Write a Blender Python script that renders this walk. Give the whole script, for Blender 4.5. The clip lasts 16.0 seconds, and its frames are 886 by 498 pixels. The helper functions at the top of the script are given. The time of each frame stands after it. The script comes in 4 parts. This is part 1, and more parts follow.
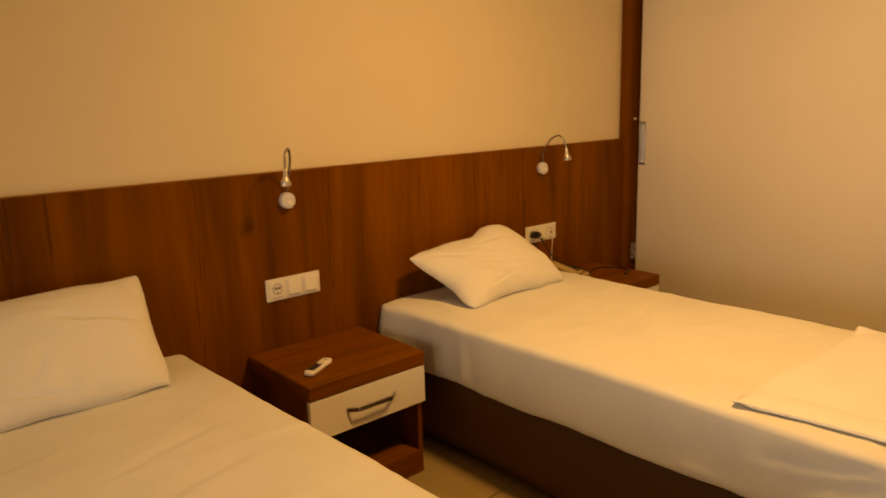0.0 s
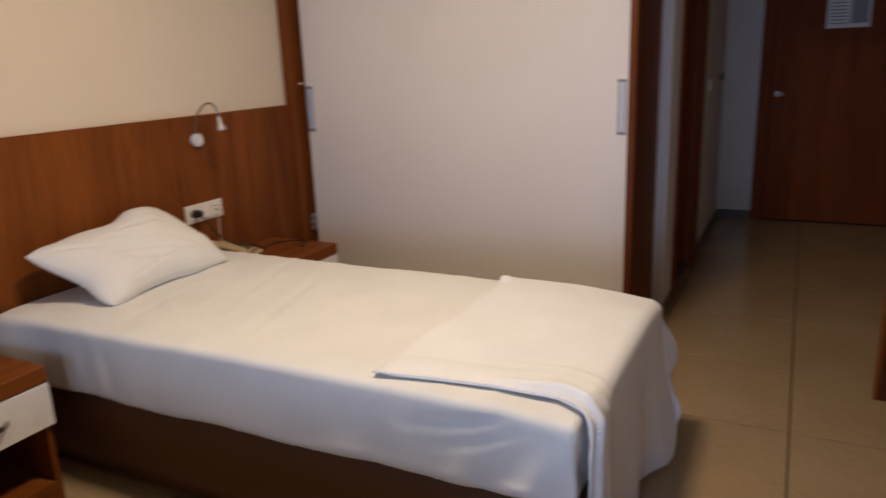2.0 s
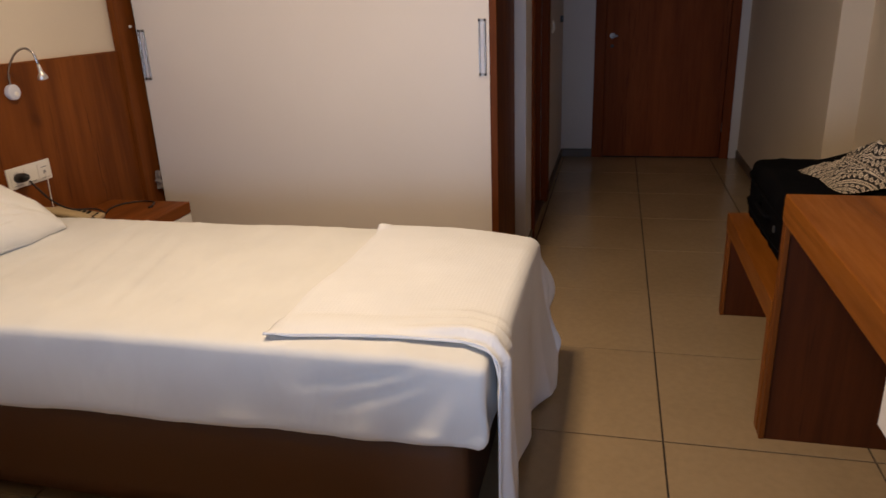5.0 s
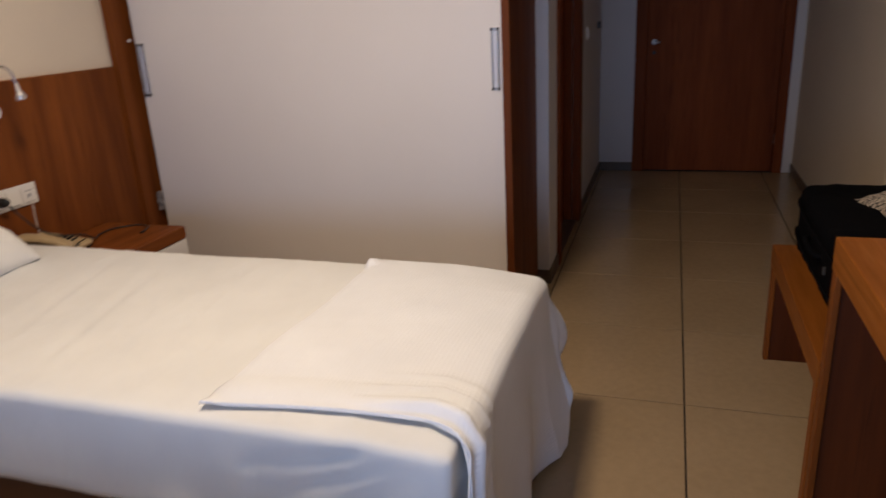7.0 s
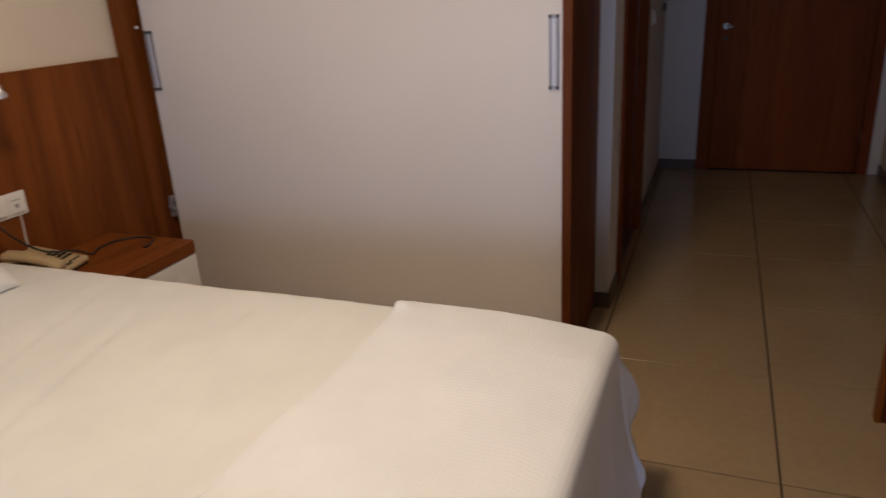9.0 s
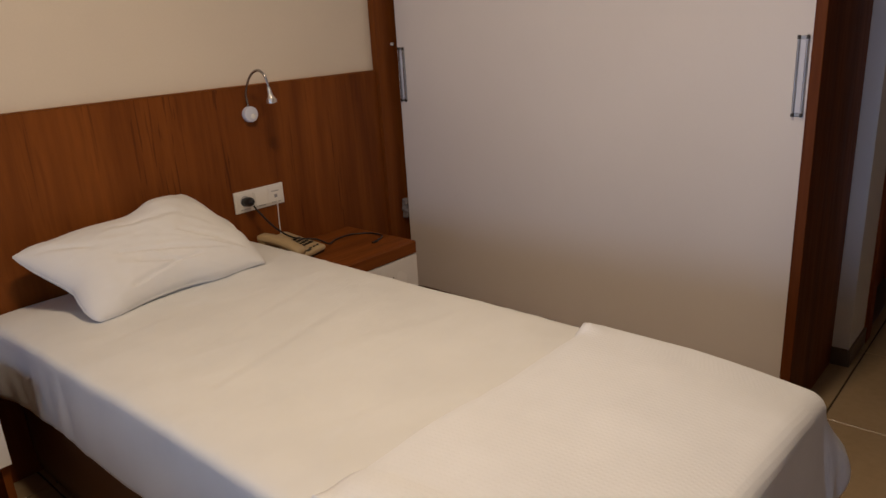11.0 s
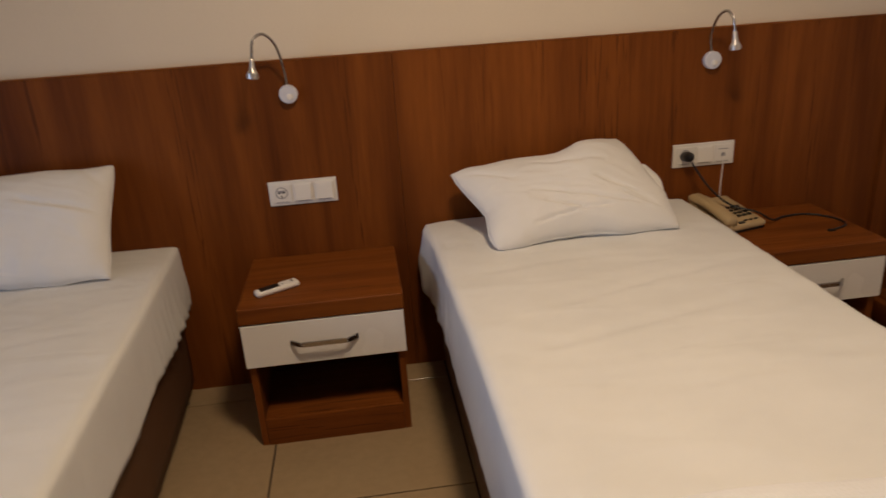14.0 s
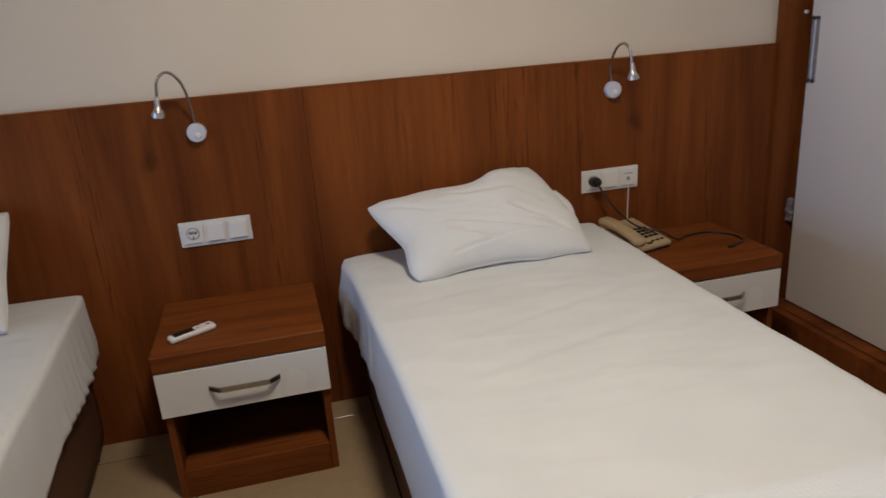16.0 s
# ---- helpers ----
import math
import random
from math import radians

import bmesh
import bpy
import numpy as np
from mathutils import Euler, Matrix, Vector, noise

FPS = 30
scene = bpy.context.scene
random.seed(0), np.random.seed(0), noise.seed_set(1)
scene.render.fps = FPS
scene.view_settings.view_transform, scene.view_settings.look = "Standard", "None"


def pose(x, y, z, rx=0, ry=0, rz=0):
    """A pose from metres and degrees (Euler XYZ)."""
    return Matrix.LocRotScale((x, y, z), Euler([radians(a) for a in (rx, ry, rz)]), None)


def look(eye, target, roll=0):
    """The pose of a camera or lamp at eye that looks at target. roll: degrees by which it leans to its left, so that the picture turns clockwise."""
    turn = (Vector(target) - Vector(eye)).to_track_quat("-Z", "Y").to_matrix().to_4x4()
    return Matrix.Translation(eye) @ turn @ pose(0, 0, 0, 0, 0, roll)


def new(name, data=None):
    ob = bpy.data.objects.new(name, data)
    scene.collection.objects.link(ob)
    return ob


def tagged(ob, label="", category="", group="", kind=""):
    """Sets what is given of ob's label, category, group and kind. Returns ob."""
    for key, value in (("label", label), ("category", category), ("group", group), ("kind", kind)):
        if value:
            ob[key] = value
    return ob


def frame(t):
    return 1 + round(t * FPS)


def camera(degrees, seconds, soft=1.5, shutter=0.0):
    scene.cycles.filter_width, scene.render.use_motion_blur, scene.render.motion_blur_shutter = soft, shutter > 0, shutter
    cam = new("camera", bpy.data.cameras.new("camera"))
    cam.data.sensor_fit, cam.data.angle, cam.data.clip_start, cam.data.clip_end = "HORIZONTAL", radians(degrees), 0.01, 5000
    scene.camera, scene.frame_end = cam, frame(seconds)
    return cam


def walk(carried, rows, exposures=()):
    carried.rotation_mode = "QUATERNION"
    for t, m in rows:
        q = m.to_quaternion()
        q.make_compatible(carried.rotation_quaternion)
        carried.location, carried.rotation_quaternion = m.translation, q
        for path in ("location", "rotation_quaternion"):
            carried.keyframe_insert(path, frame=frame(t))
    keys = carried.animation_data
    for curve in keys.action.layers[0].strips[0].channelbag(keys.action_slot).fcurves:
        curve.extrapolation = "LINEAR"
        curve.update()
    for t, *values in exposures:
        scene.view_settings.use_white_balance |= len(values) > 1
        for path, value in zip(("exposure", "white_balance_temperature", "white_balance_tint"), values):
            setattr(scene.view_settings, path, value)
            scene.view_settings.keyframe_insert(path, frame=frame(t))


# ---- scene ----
cam = camera(64.1, 16.0, shutter=0.5)
PATH = [
    (0, (-3.409, -2.354, 1.398), (-2.123, -0.879, 0.985), -1.6),
    (0.5, (-3.39, -2.319, 1.384), (-2.03, -0.932, 0.907), -1.4),
    (1, (-3.294, -2.368, 1.393), (-1.916, -1.005, 0.899), -4.2),
    (1.5, (-3.166, -2.433, 1.347), (-1.621, -1.269, 0.84), -1.9),
    (2, (-3.087, -2.463, 1.357), (-1.365, -1.587, 0.841), -2.3),
    (2.5, (-3.071, -2.392, 1.353), (-1.228, -1.834, 0.814), -1.4),
    (3, (-3.063, -2.335, 1.341), (-1.174, -2.004, 0.774), -1.1),
    (3.5, (-3.056, -2.324, 1.34), (-1.156, -2.054, 0.777), -1.6),
    (4, (-3.07, -2.327, 1.336), (-1.181, -2.031, 0.748), -1.5),
    (4.5, (-3.067, -2.328, 1.328), (-1.2, -1.962, 0.712), -1.7),
    (4.7, (-3.078, -2.324, 1.33), (-1.226, -1.921, 0.693), -2.0),
    (6.8, (-2.758, -2.392, 1.325), (-0.983, -1.781, 0.635), -1.5),
    (7, (-2.732, -2.42, 1.329), (-0.933, -1.828, 0.685), -3.2),
    (7.5, (-2.611, -2.411, 1.319), (-0.765, -1.993, 0.674), -1.7),
    (8, (-2.469, -2.335, 1.334), (-0.595, -1.981, 0.732), 0.7),
    (8.5, (-2.333, -2.279, 1.335), (-0.503, -1.821, 0.671), -2.2),
    (9, (-2.305, -2.276, 1.343), (-0.562, -1.579, 0.654), -3.3),
    (9.5, (-2.3, -2.353, 1.344), (-0.612, -1.485, 0.713), -2.9),
    (10, (-2.297, -2.393, 1.333), (-0.752, -1.272, 0.735), -3.0),
    (10.2, (-2.305, -2.393, 1.341), (-0.807, -1.212, 0.738), -3.0),
    (12.3, (-2.074, -2.347, 1.331), (-0.719, -1.005, 0.73), -2.3),
    (12.5, (-2.045, -2.324, 1.33), (-0.714, -0.959, 0.725), -1.3),
    (13, (-1.986, -2.333, 1.346), (-0.972, -0.742, 0.682), -3.3),
    (13.5, (-1.967, -2.339, 1.357), (-1.365, -0.577, 0.626), -1.6),
    (14, (-1.903, -2.377, 1.361), (-1.711, -0.517, 0.652), -3.8),
    (14.5, (-1.867, -2.375, 1.364), (-1.761, -0.499, 0.679), -6.0),
    (15, (-1.887, -2.387, 1.362), (-1.662, -0.505, 0.724), -5.5),
    (15.5, (-1.906, -2.38, 1.371), (-1.569, -0.517, 0.728), -4.4),
    (16, (-1.91, -2.376, 1.368), (-1.479, -0.533, 0.724), -4.1),
]
# seconds, stops, kelvin, tint: the clip starts far too warm and settles
EXPOSURE = [(0, -0.10, 22500, 13), (0.5, -0.05, 16500, 3), (1, -0.08, 8900, -2), (1.5, -0.02, 5880, 6), (2, 0.06, 5100, 8), (3, 0.1, 5320, 8), (4.5, 0.15, 5480, 8), (7, 0.12, 4930, 8),
            (8, 0.0, 5100, 8), (9, -0.08, 5050, 8), (10, -0.22, 5130, 8), (12.5, -0.33, 5290, 8), (14, -0.23, 5430, 8), (14.5, -0.17, 5380, 6), (15, -0.17, 4900, 4), (15.5, -0.16, 4720, 4), (16, -0.16, 4450, 3)]
walk(cam, [(t, look(eye, target, roll)) for t, eye, target, roll in PATH], EXPOSURE)

# ---- world and lights ----
world = bpy.data.worlds.new("sky")
scene.world = world
world.use_nodes = True
sky = world.node_tree.nodes.new("ShaderNodeTexSky")
sky.sky_type, sky.sun_disc = "NISHITA", False
sky.sun_elevation, sky.sun_rotation = radians(35), radians(40)
world.node_tree.links.new(sky.outputs["Color"], world.node_tree.nodes["Background"].inputs["Color"])
world.node_tree.nodes["Background"].inputs["Strength"].default_value = 0.05


def lamp(name, kind, m, energy, colour, **more):
    data = bpy.data.lights.new(name, kind)
    data.energy, data.color = energy, colour
    for key, value in more.items():
        if key == "size":
            data.shape, data.size, data.size_y = "RECTANGLE", value[0], value[1]
        if key == "spread":
            data.spread = radians(value)
    ob = new(name, data)
    ob.matrix_world = m
    return ob


# daylight from the balcony window, and the warm ceiling lamp of the room
lamp("window_daylight", "AREA", look((-4.57, -1.9, 0.90), (0, -1.9, 0.85)), 14.5, (0.745, 0.81, 1.0), size=(1.7, 1.1), spread=120)
lamp("ceiling_lamp_light", "AREA", pose(-1.55, -1.55, 2.535), 37.0, (1.0, 0.655, 0.35), size=(0.3, 0.3))


# ---- materials ----
def nodes_of(name, rough=0.5, metal=0.0, colour=(0.8, 0.8, 0.8)):
    mat = bpy.data.materials.new(name)
    mat.use_nodes = True
    tree = mat.node_tree
    shader = tree.nodes["Principled BSDF"]
    shader.inputs["Roughness"].default_value = rough
    shader.inputs["Metallic"].default_value = metal
    shader.inputs["Base Color"].default_value = (*colour, 1)
    return mat, tree, shader


def coords(tree, scale, where="Object"):
    tex = tree.nodes.new("ShaderNodeTexCoord")
    mapping = tree.nodes.new("ShaderNodeMapping")
    mapping.inputs["Scale"].default_value = scale
    tree.links.new(tex.outputs[where], mapping.inputs["Vector"])
    return mapping.outputs["Vector"]


def noise_tex(tree, vector, scale, detail=4.0, rough=0.55, distortion=0.0):
    n = tree.nodes.new("ShaderNodeTexNoise")
    n.inputs["Scale"].default_value = scale
    n.inputs["Detail"].default_value = detail
    n.inputs["Roughness"].default_value = rough
    n.inputs["Distortion"].default_value = distortion
    tree.links.new(vector, n.inputs["Vector"])
    return n.outputs["Fac"]


def ramp(tree, value, stops):
    r = tree.nodes.new("ShaderNodeValToRGB")
    while len(r.color_ramp.elements) < len(stops):
        r.color_ramp.elements.new(0.5)
    for e, (place, colour) in zip(r.color_ramp.elements, stops):
        e.position, e.color = place, (*colour, 1)
    tree.links.new(value, r.inputs["Fac"])
    return r.outputs["Color"]


def mix(tree, a, b, factor, mode="MIX"):
    m = tree.nodes.new("ShaderNodeMix")
    m.data_type, m.blend_type = "RGBA", mode
    for socket, value in ((m.inputs[0], factor), (m.inputs[6], a), (m.inputs[7], b)):
        if isinstance(value, (int, float)):
            socket.default_value = value
        elif isinstance(value, tuple):
            socket.default_value = (*value, 1)
        else:
            tree.links.new(value, socket)
    return m.outputs[2]


def maths(tree, kind, a, b=0.0):
    m = tree.nodes.new("ShaderNodeMath")
    m.operation = kind
    for socket, value in ((m.inputs[0], a), (m.inputs[1], b)):
        if isinstance(value, (int, float)):
            socket.default_value = value
        else:
            tree.links.new(value, socket)
    return m.outputs[0]


def bump(tree, shader, height, strength, distance=0.002):
    b = tree.nodes.new("ShaderNodeBump")
    b.inputs["Strength"].default_value = strength
    b.inputs["Distance"].default_value = distance
    tree.links.new(height, b.inputs["Height"])
    tree.links.new(b.outputs["Normal"], shader.inputs["Normal"])


def wood(name, axis, dark=(0.104, 0.0278, 0.0028), light=(0.226, 0.0690, 0.0076), rough=0.5):
    """Walnut laminate; the grain runs along the axis, in broad bands with bunches of fine dark pores."""
    mat, tree, shader = nodes_of(name, rough)
    shader.inputs["Specular IOR Level"].default_value = 0.14
    stretch = [1.0, 1.0, 1.0]
    stretch["xyz".index(axis)] = 0.07
    v = coords(tree, stretch)
    stretch["xyz".index(axis)] = 0.035
    w = coords(tree, stretch)
    broad = noise_tex(tree, v, 7.0, 3.0, 0.5, 0.6)
    fine = noise_tex(tree, v, 55.0, 5.0, 0.65, 0.2)
    streak = noise_tex(tree, v, 26.0, 2.0, 0.5, 1.2)
    pores = noise_tex(tree, w, 120.0, 2.0, 0.5, 0.5)
    bunch = noise_tex(tree, w, 9.0, 2.0, 0.5, 0.4)
    mid = tuple((a + b) / 2 for a, b in zip(dark, light))
    base = ramp(tree, broad, [(0.32, dark), (0.5, mid), (0.70, light)])
    grain = ramp(tree, fine, [(0.3, (0.60, 0.58, 0.56)), (0.65, (1.12, 1.12, 1.12))])
    lines = ramp(tree, streak, [(0.30, (0.42, 0.36, 0.32)), (0.37, (1, 1, 1))])
    col = mix(tree, mix(tree, base, grain, 0.4, "MULTIPLY"), lines, 0.22, "MULTIPLY")
    dots = maths(tree, "MULTIPLY", ramp(tree, pores, [(0.56, (0, 0, 0)), (0.62, (1, 1, 1))]), ramp(tree, bunch, [(0.55, (0, 0, 0)), (0.64, (1, 1, 1))]))
    col = mix(tree, col, tuple(c * 0.28 for c in dark), maths(tree, "MULTIPLY", dots, 0.5))
    tree.links.new(col, shader.inputs["Base Color"])
    tree.links.new(ramp(tree, fine, [(0.2, (rough + 0.1,) * 3), (0.8, (rough - 0.06,) * 3)]), shader.inputs["Roughness"])
    bump(tree, shader, fine, 0.12, 0.001)
    return mat


def plain(name, colour, rough=0.5, metal=0.0, grain=60.0, spread=0.06, relief=0.06, stain=3.0, gloss=0.5, where="Object"):
    """A near-even surface with fine grain and faint broad variation."""
    mat, tree, shader = nodes_of(name, rough, metal)
    shader.inputs["Specular IOR Level"].default_value = gloss
    v = coords(tree, (1, 1, 1)) if where == "Object" else tree.nodes.new("ShaderNodeNewGeometry").outputs["Position"]
    fine, broad = noise_tex(tree, v, grain, 4), noise_tex(tree, v, stain, 3)
    lo, hi = tuple(c * (1 - spread) for c in colour), tuple(min(1, c * (1 + spread)) for c in colour)
    col = mix(tree, ramp(tree, broad, [(0.3, lo), (0.7, hi)]), ramp(tree, fine, [(0.3, lo), (0.7, hi)]), 0.4)
    tree.links.new(col, shader.inputs["Base Color"])
    tree.links.new(ramp(tree, broad, [(0.3, (max(0.02, rough - 0.05),) * 3), (0.7, (min(1, rough + 0.07),) * 3)]), shader.inputs["Roughness"])
    if relief:
        bump(tree, shader, fine, relief, 0.002)
    return mat


def cloth(name, colour, weave=900.0, relief=0.25, waffle=0.0, crease=0.5):
    """Woven cotton; waffle gives the cell size of a honeycomb blanket in metres."""
    mat, tree, shader = nodes_of(name, 0.9)
    shader.inputs["Sheen Weight"].default_value = 0.15
    where = "UV" if waffle else "Object"
    v = coords(tree, (1, 1, 1), where)
    broad, fine = noise_tex(tree, v, 5.0, 4), noise_tex(tree, v, weave, 2)
    lo = tuple(c * 0.93 for c in colour)
    tree.links.new(ramp(tree, broad, [(0.3, lo), (0.7, colour)]), shader.inputs["Base Color"])
    if waffle:
        sep = tree.nodes.new("ShaderNodeSeparateXYZ")
        tree.links.new(v, sep.inputs[0])
        k = 2 * math.pi / waffle
        a = maths(tree, "SINE", maths(tree, "MULTIPLY", sep.outputs[0], k))
        b = maths(tree, "SINE", maths(tree, "MULTIPLY", sep.outputs[1], k))
        bump(tree, shader, maths(tree, "MAXIMUM", a, b), 0.17, 0.0016)
    else:
        wrinkle = noise_tex(tree, coords(tree, (1.0, 2.6, 1.0)), 4.0, 1, 0.4, 1.0)
        bump(tree, shader, maths(tree, "ADD", maths(tree, "MULTIPLY", wrinkle, crease * 6), maths(tree, "MULTIPLY", fine, relief)), 0.35, 0.004)
    return mat


WOOD_Z = wood("walnut_laminate_upright", "z")
WOOD_X = wood("walnut_laminate_long", "x")
WOOD_DESK = wood("walnut_laminate_desk", "x", (0.178, 0.055, 0.0036), (0.335, 0.114, 0.0080), 0.42)
WOOD_DESK_Z = wood("walnut_laminate_desk_upright", "z", (0.155, 0.045, 0.0040), (0.29, 0.091, 0.0085), 0.45)
# same walnut darkened: shade under desk and bench and inside nightstands is in the colour
WOOD_SHADED = wood("walnut_panel_in_shade", "z", (0.058, 0.014, 0.002), (0.110, 0.029, 0.005), 0.5)
# wardrobe walnut darkened to carry the weak light on its hallway end
WOOD_END_SHADE = wood("shaded_walnut_end_panel", "z", (0.085, 0.022, 0.003), (0.165, 0.047, 0.006), 0.5)
WOOD_DOOR = wood("brown_door_laminate", "z", (0.15, 0.034, 0.005), (0.21, 0.052, 0.009), 0.6)
PAINT = plain("cream_wall_paint", (0.71, 0.63, 0.50), 0.85, grain=140, spread=0.03, relief=0.12)
PAINT_WHITE = plain("white_wall_paint", (0.64, 0.62, 0.61), 0.85, grain=140, spread=0.03, relief=0.12)
CEILING = plain("ceiling_paint", (0.56, 0.54, 0.50), 0.9, grain=120, spread=0.02)
MELAMINE = plain("white_melamine", (0.74, 0.70, 0.66), 0.38, grain=300, spread=0.02, relief=0.03)
GLOSS_WHITE = plain("glossy_white_lacquer", (0.80, 0.79, 0.78), 0.22, grain=200, spread=0.02, relief=0.0)
SHEET = cloth("white_cotton_sheet", (0.778, 0.785, 0.772))
PILLOWCASE = cloth("white_pillowcase", (0.785, 0.785, 0.775), crease=0.9)
WAFFLE = cloth("white_waffle_cotton", (0.835, 0.855, 0.89), waffle=0.011)
BASE_FABRIC = plain("brown_faux_leather", (0.112, 0.053, 0.024), 0.6, grain=420, spread=0.12, relief=0.2, gloss=0.3)
TILE = plain("beige_glazed_tile", (0.355, 0.262, 0.148), 0.20, grain=34, spread=0.13, relief=0.015, stain=1.9, gloss=0.5, where="Position")
GROUT = plain("dark_grout", (0.045, 0.031, 0.021), 0.9)
SKIRT = plain("dark_tile_skirting", (0.11, 0.08, 0.055), 0.4)
CHROME = plain("brushed_chrome", (0.46, 0.45, 0.44), 0.24, 1.0, grain=200, spread=0.05)
SATIN = plain("satin_aluminium", (0.68, 0.66, 0.63), 0.38, 1.0, grain=200, spread=0.05)
STEEL = plain("satin_steel", (0.36, 0.35, 0.34), 0.42, 1.0, grain=200, spread=0.05)
DARK = plain("dark_recess", (0.05, 0.045, 0.04), 0.6)
PLASTIC = plain("white_plastic", (0.78, 0.76, 0.72), 0.35, grain=200, spread=0.02, relief=0.0)
LILAC = plain("pale_grey_plastic", (0.62, 0.63, 0.70), 0.4, grain=200, spread=0.03, relief=0.0)
BEIGE = plain("beige_plastic", (0.44, 0.335, 0.18), 0.45, grain=240, spread=0.04)
BLACK = plain("black_plastic", (0.012, 0.012, 0.013), 0.35, grain=200, spread=0.1)
BLACK_CLOTH = plain("black_nylon", (0.004, 0.004, 0.005), 0.95, grain=500, spread=0.3, relief=0.3, gloss=0.03)
GREY = plain("grey_print", (0.30, 0.30, 0.32), 0.7)
PAPER = plain("white_paper", (0.80, 0.79, 0.76), 0.7, spread=0.02, relief=0.02)
BLUE_INK = plain("blue_ink", (0.03, 0.05, 0.22), 0.6)
MASK_BLUE = plain("pale_teal_nonwoven", (0.42, 0.56, 0.52), 0.9, grain=500, spread=0.05, relief=0.2)
DARK_GLASS = plain("dark_lens", (0.01, 0.01, 0.012), 0.08, grain=50, relief=0.0)


def glass():
    mat, tree, shader = nodes_of("window_glass", 0.02)
    shader.inputs["Transmission Weight"].default_value = 1.0
    shader.inputs["IOR"].default_value = 1.45
    return mat


def glow(name, colour, strength):
    mat, tree, shader = nodes_of(name, 0.6, 0.0, colour)
    shader.inputs["Emission Color"].default_value = (*colour, 1)
    shader.inputs["Emission Strength"].default_value = strength
    return mat


def woven_bands():
    """Black and cream woven cloth with bands of diamonds, rings and zigzags."""
    mat, tree, shader = nodes_of("black_cream_woven_bands", 0.95)
    v = coords(tree, (1, 1, 1), "UV")
    sep = tree.nodes.new("ShaderNodeSeparateXYZ")
    tree.links.new(v, sep.inputs[0])
    x, y = sep.outputs[0], sep.outputs[1]
    band = maths(tree, "FRACT", maths(tree, "MULTIPLY", y, 9.5))
    cell = maths(tree, "ABSOLUTE", maths(tree, "SUBTRACT", maths(tree, "FRACT", maths(tree, "MULTIPLY", x, 23.0)), 0.5))
    across = maths(tree, "ABSOLUTE", maths(tree, "SUBTRACT", band, 0.3))
    diamond = maths(tree, "ADD", maths(tree, "MULTIPLY", across, 1.9), cell)
    ring = maths(tree, "LESS_THAN", maths(tree, "ABSOLUTE", maths(tree, "SUBTRACT", diamond, 0.34)), 0.11)
    core = maths(tree, "LESS_THAN", diamond, 0.12)
    inside = maths(tree, "LESS_THAN", across, 0.24)
    dots = maths(tree, "GREATER_THAN", maths(tree, "SINE", maths(tree, "MULTIPLY", x, 360.0)), 0.1)
    thin = maths(tree, "LESS_THAN", maths(tree, "ABSOLUTE", maths(tree, "SUBTRACT", band, 0.66)), 0.05)
    thin_b = maths(tree, "LESS_THAN", maths(tree, "ABSOLUTE", maths(tree, "SUBTRACT", band, 0.92)), 0.04)
    row = maths(tree, "MULTIPLY", dots, maths(tree, "LESS_THAN", maths(tree, "ABSOLUTE", maths(tree, "SUBTRACT", band, 0.79)), 0.06))
    cream = maths(tree, "MULTIPLY", maths(tree, "MAXIMUM", ring, core), inside)
    for more in (thin, thin_b, row):
        cream = maths(tree, "MAXIMUM", cream, more)
    tree.links.new(mix(tree, (0.020, 0.016, 0.014), (0.62, 0.53, 0.41), cream), shader.inputs["Base Color"])
    bump(tree, shader, noise_tex(tree, v, 260.0, 2), 0.4, 0.002)
    return mat


GLASS = glass()
LAMP_GLOW = glow("lamp_opal", (1.0, 0.80, 0.55), 3.0)
BANDS = woven_bands()


# ---- building helpers ----
def thing(name, label, category, x=0, y=0, z=0, rz=0, group="", kind=""):
    ob = new(name)
    ob.matrix_world = pose(x, y, z, 0, 0, rz)
    return tagged(ob, label, category, group, kind)


def part(name, bm, material, parent=None, label=""):
    """Links a bmesh as one mesh object under a thing or part."""
    mesh = bpy.data.meshes.new(name)
    bm.normal_update()
    bm.to_mesh(mesh)
    bm.free()
    mesh.materials.append(material)
    ob = new(name, mesh)
    if parent is not None:
        ob.parent = parent
    if label:
        ob["label"] = label
    return ob


def add_box(bm, x0, x1, y0, y1, z0, z1, edge=0.0, segments=2):
    made = bmesh.ops.create_cube(bm, size=1.0)
    bmesh.ops.transform(bm, verts=made["verts"], matrix=Matrix.LocRotScale(((x0 + x1) / 2, (y0 + y1) / 2, (z0 + z1) / 2), None, (abs(x1 - x0), abs(y1 - y0), abs(z1 - z0))))
    if edge:
        edges = list({e for v in made["verts"] for e in v.link_edges})
        bmesh.ops.bevel(bm, geom=edges, offset=edge, segments=segments, affect="EDGES", profile=0.5)
    return bm


def box(x0, x1, y0, y1, z0, z1, edge=0.0, segments=2):
    return add_box(bmesh.new(), x0, x1, y0, y1, z0, z1, edge, segments)


def smooth(bm, angle=None):
    for f in bm.faces:
        f.smooth = True
    return bm


def lathe(profile, m=None, n=24):
    """A turned solid from (radius, height) pairs about z."""
    bm = bmesh.new()
    rings = [[bm.verts.new((r * math.cos(2 * math.pi * k / n), r * math.sin(2 * math.pi * k / n), h)) for k in range(n)] for r, h in profile]
    for a, b in zip(rings, rings[1:]):
        for k in range(n):
            bm.faces.new((a[k], a[(k + 1) % n], b[(k + 1) % n], b[k]))
    bm.faces.new(list(reversed(rings[0])))
    bm.faces.new(rings[-1])
    if m is not None:
        bm.transform(m)
    return bm


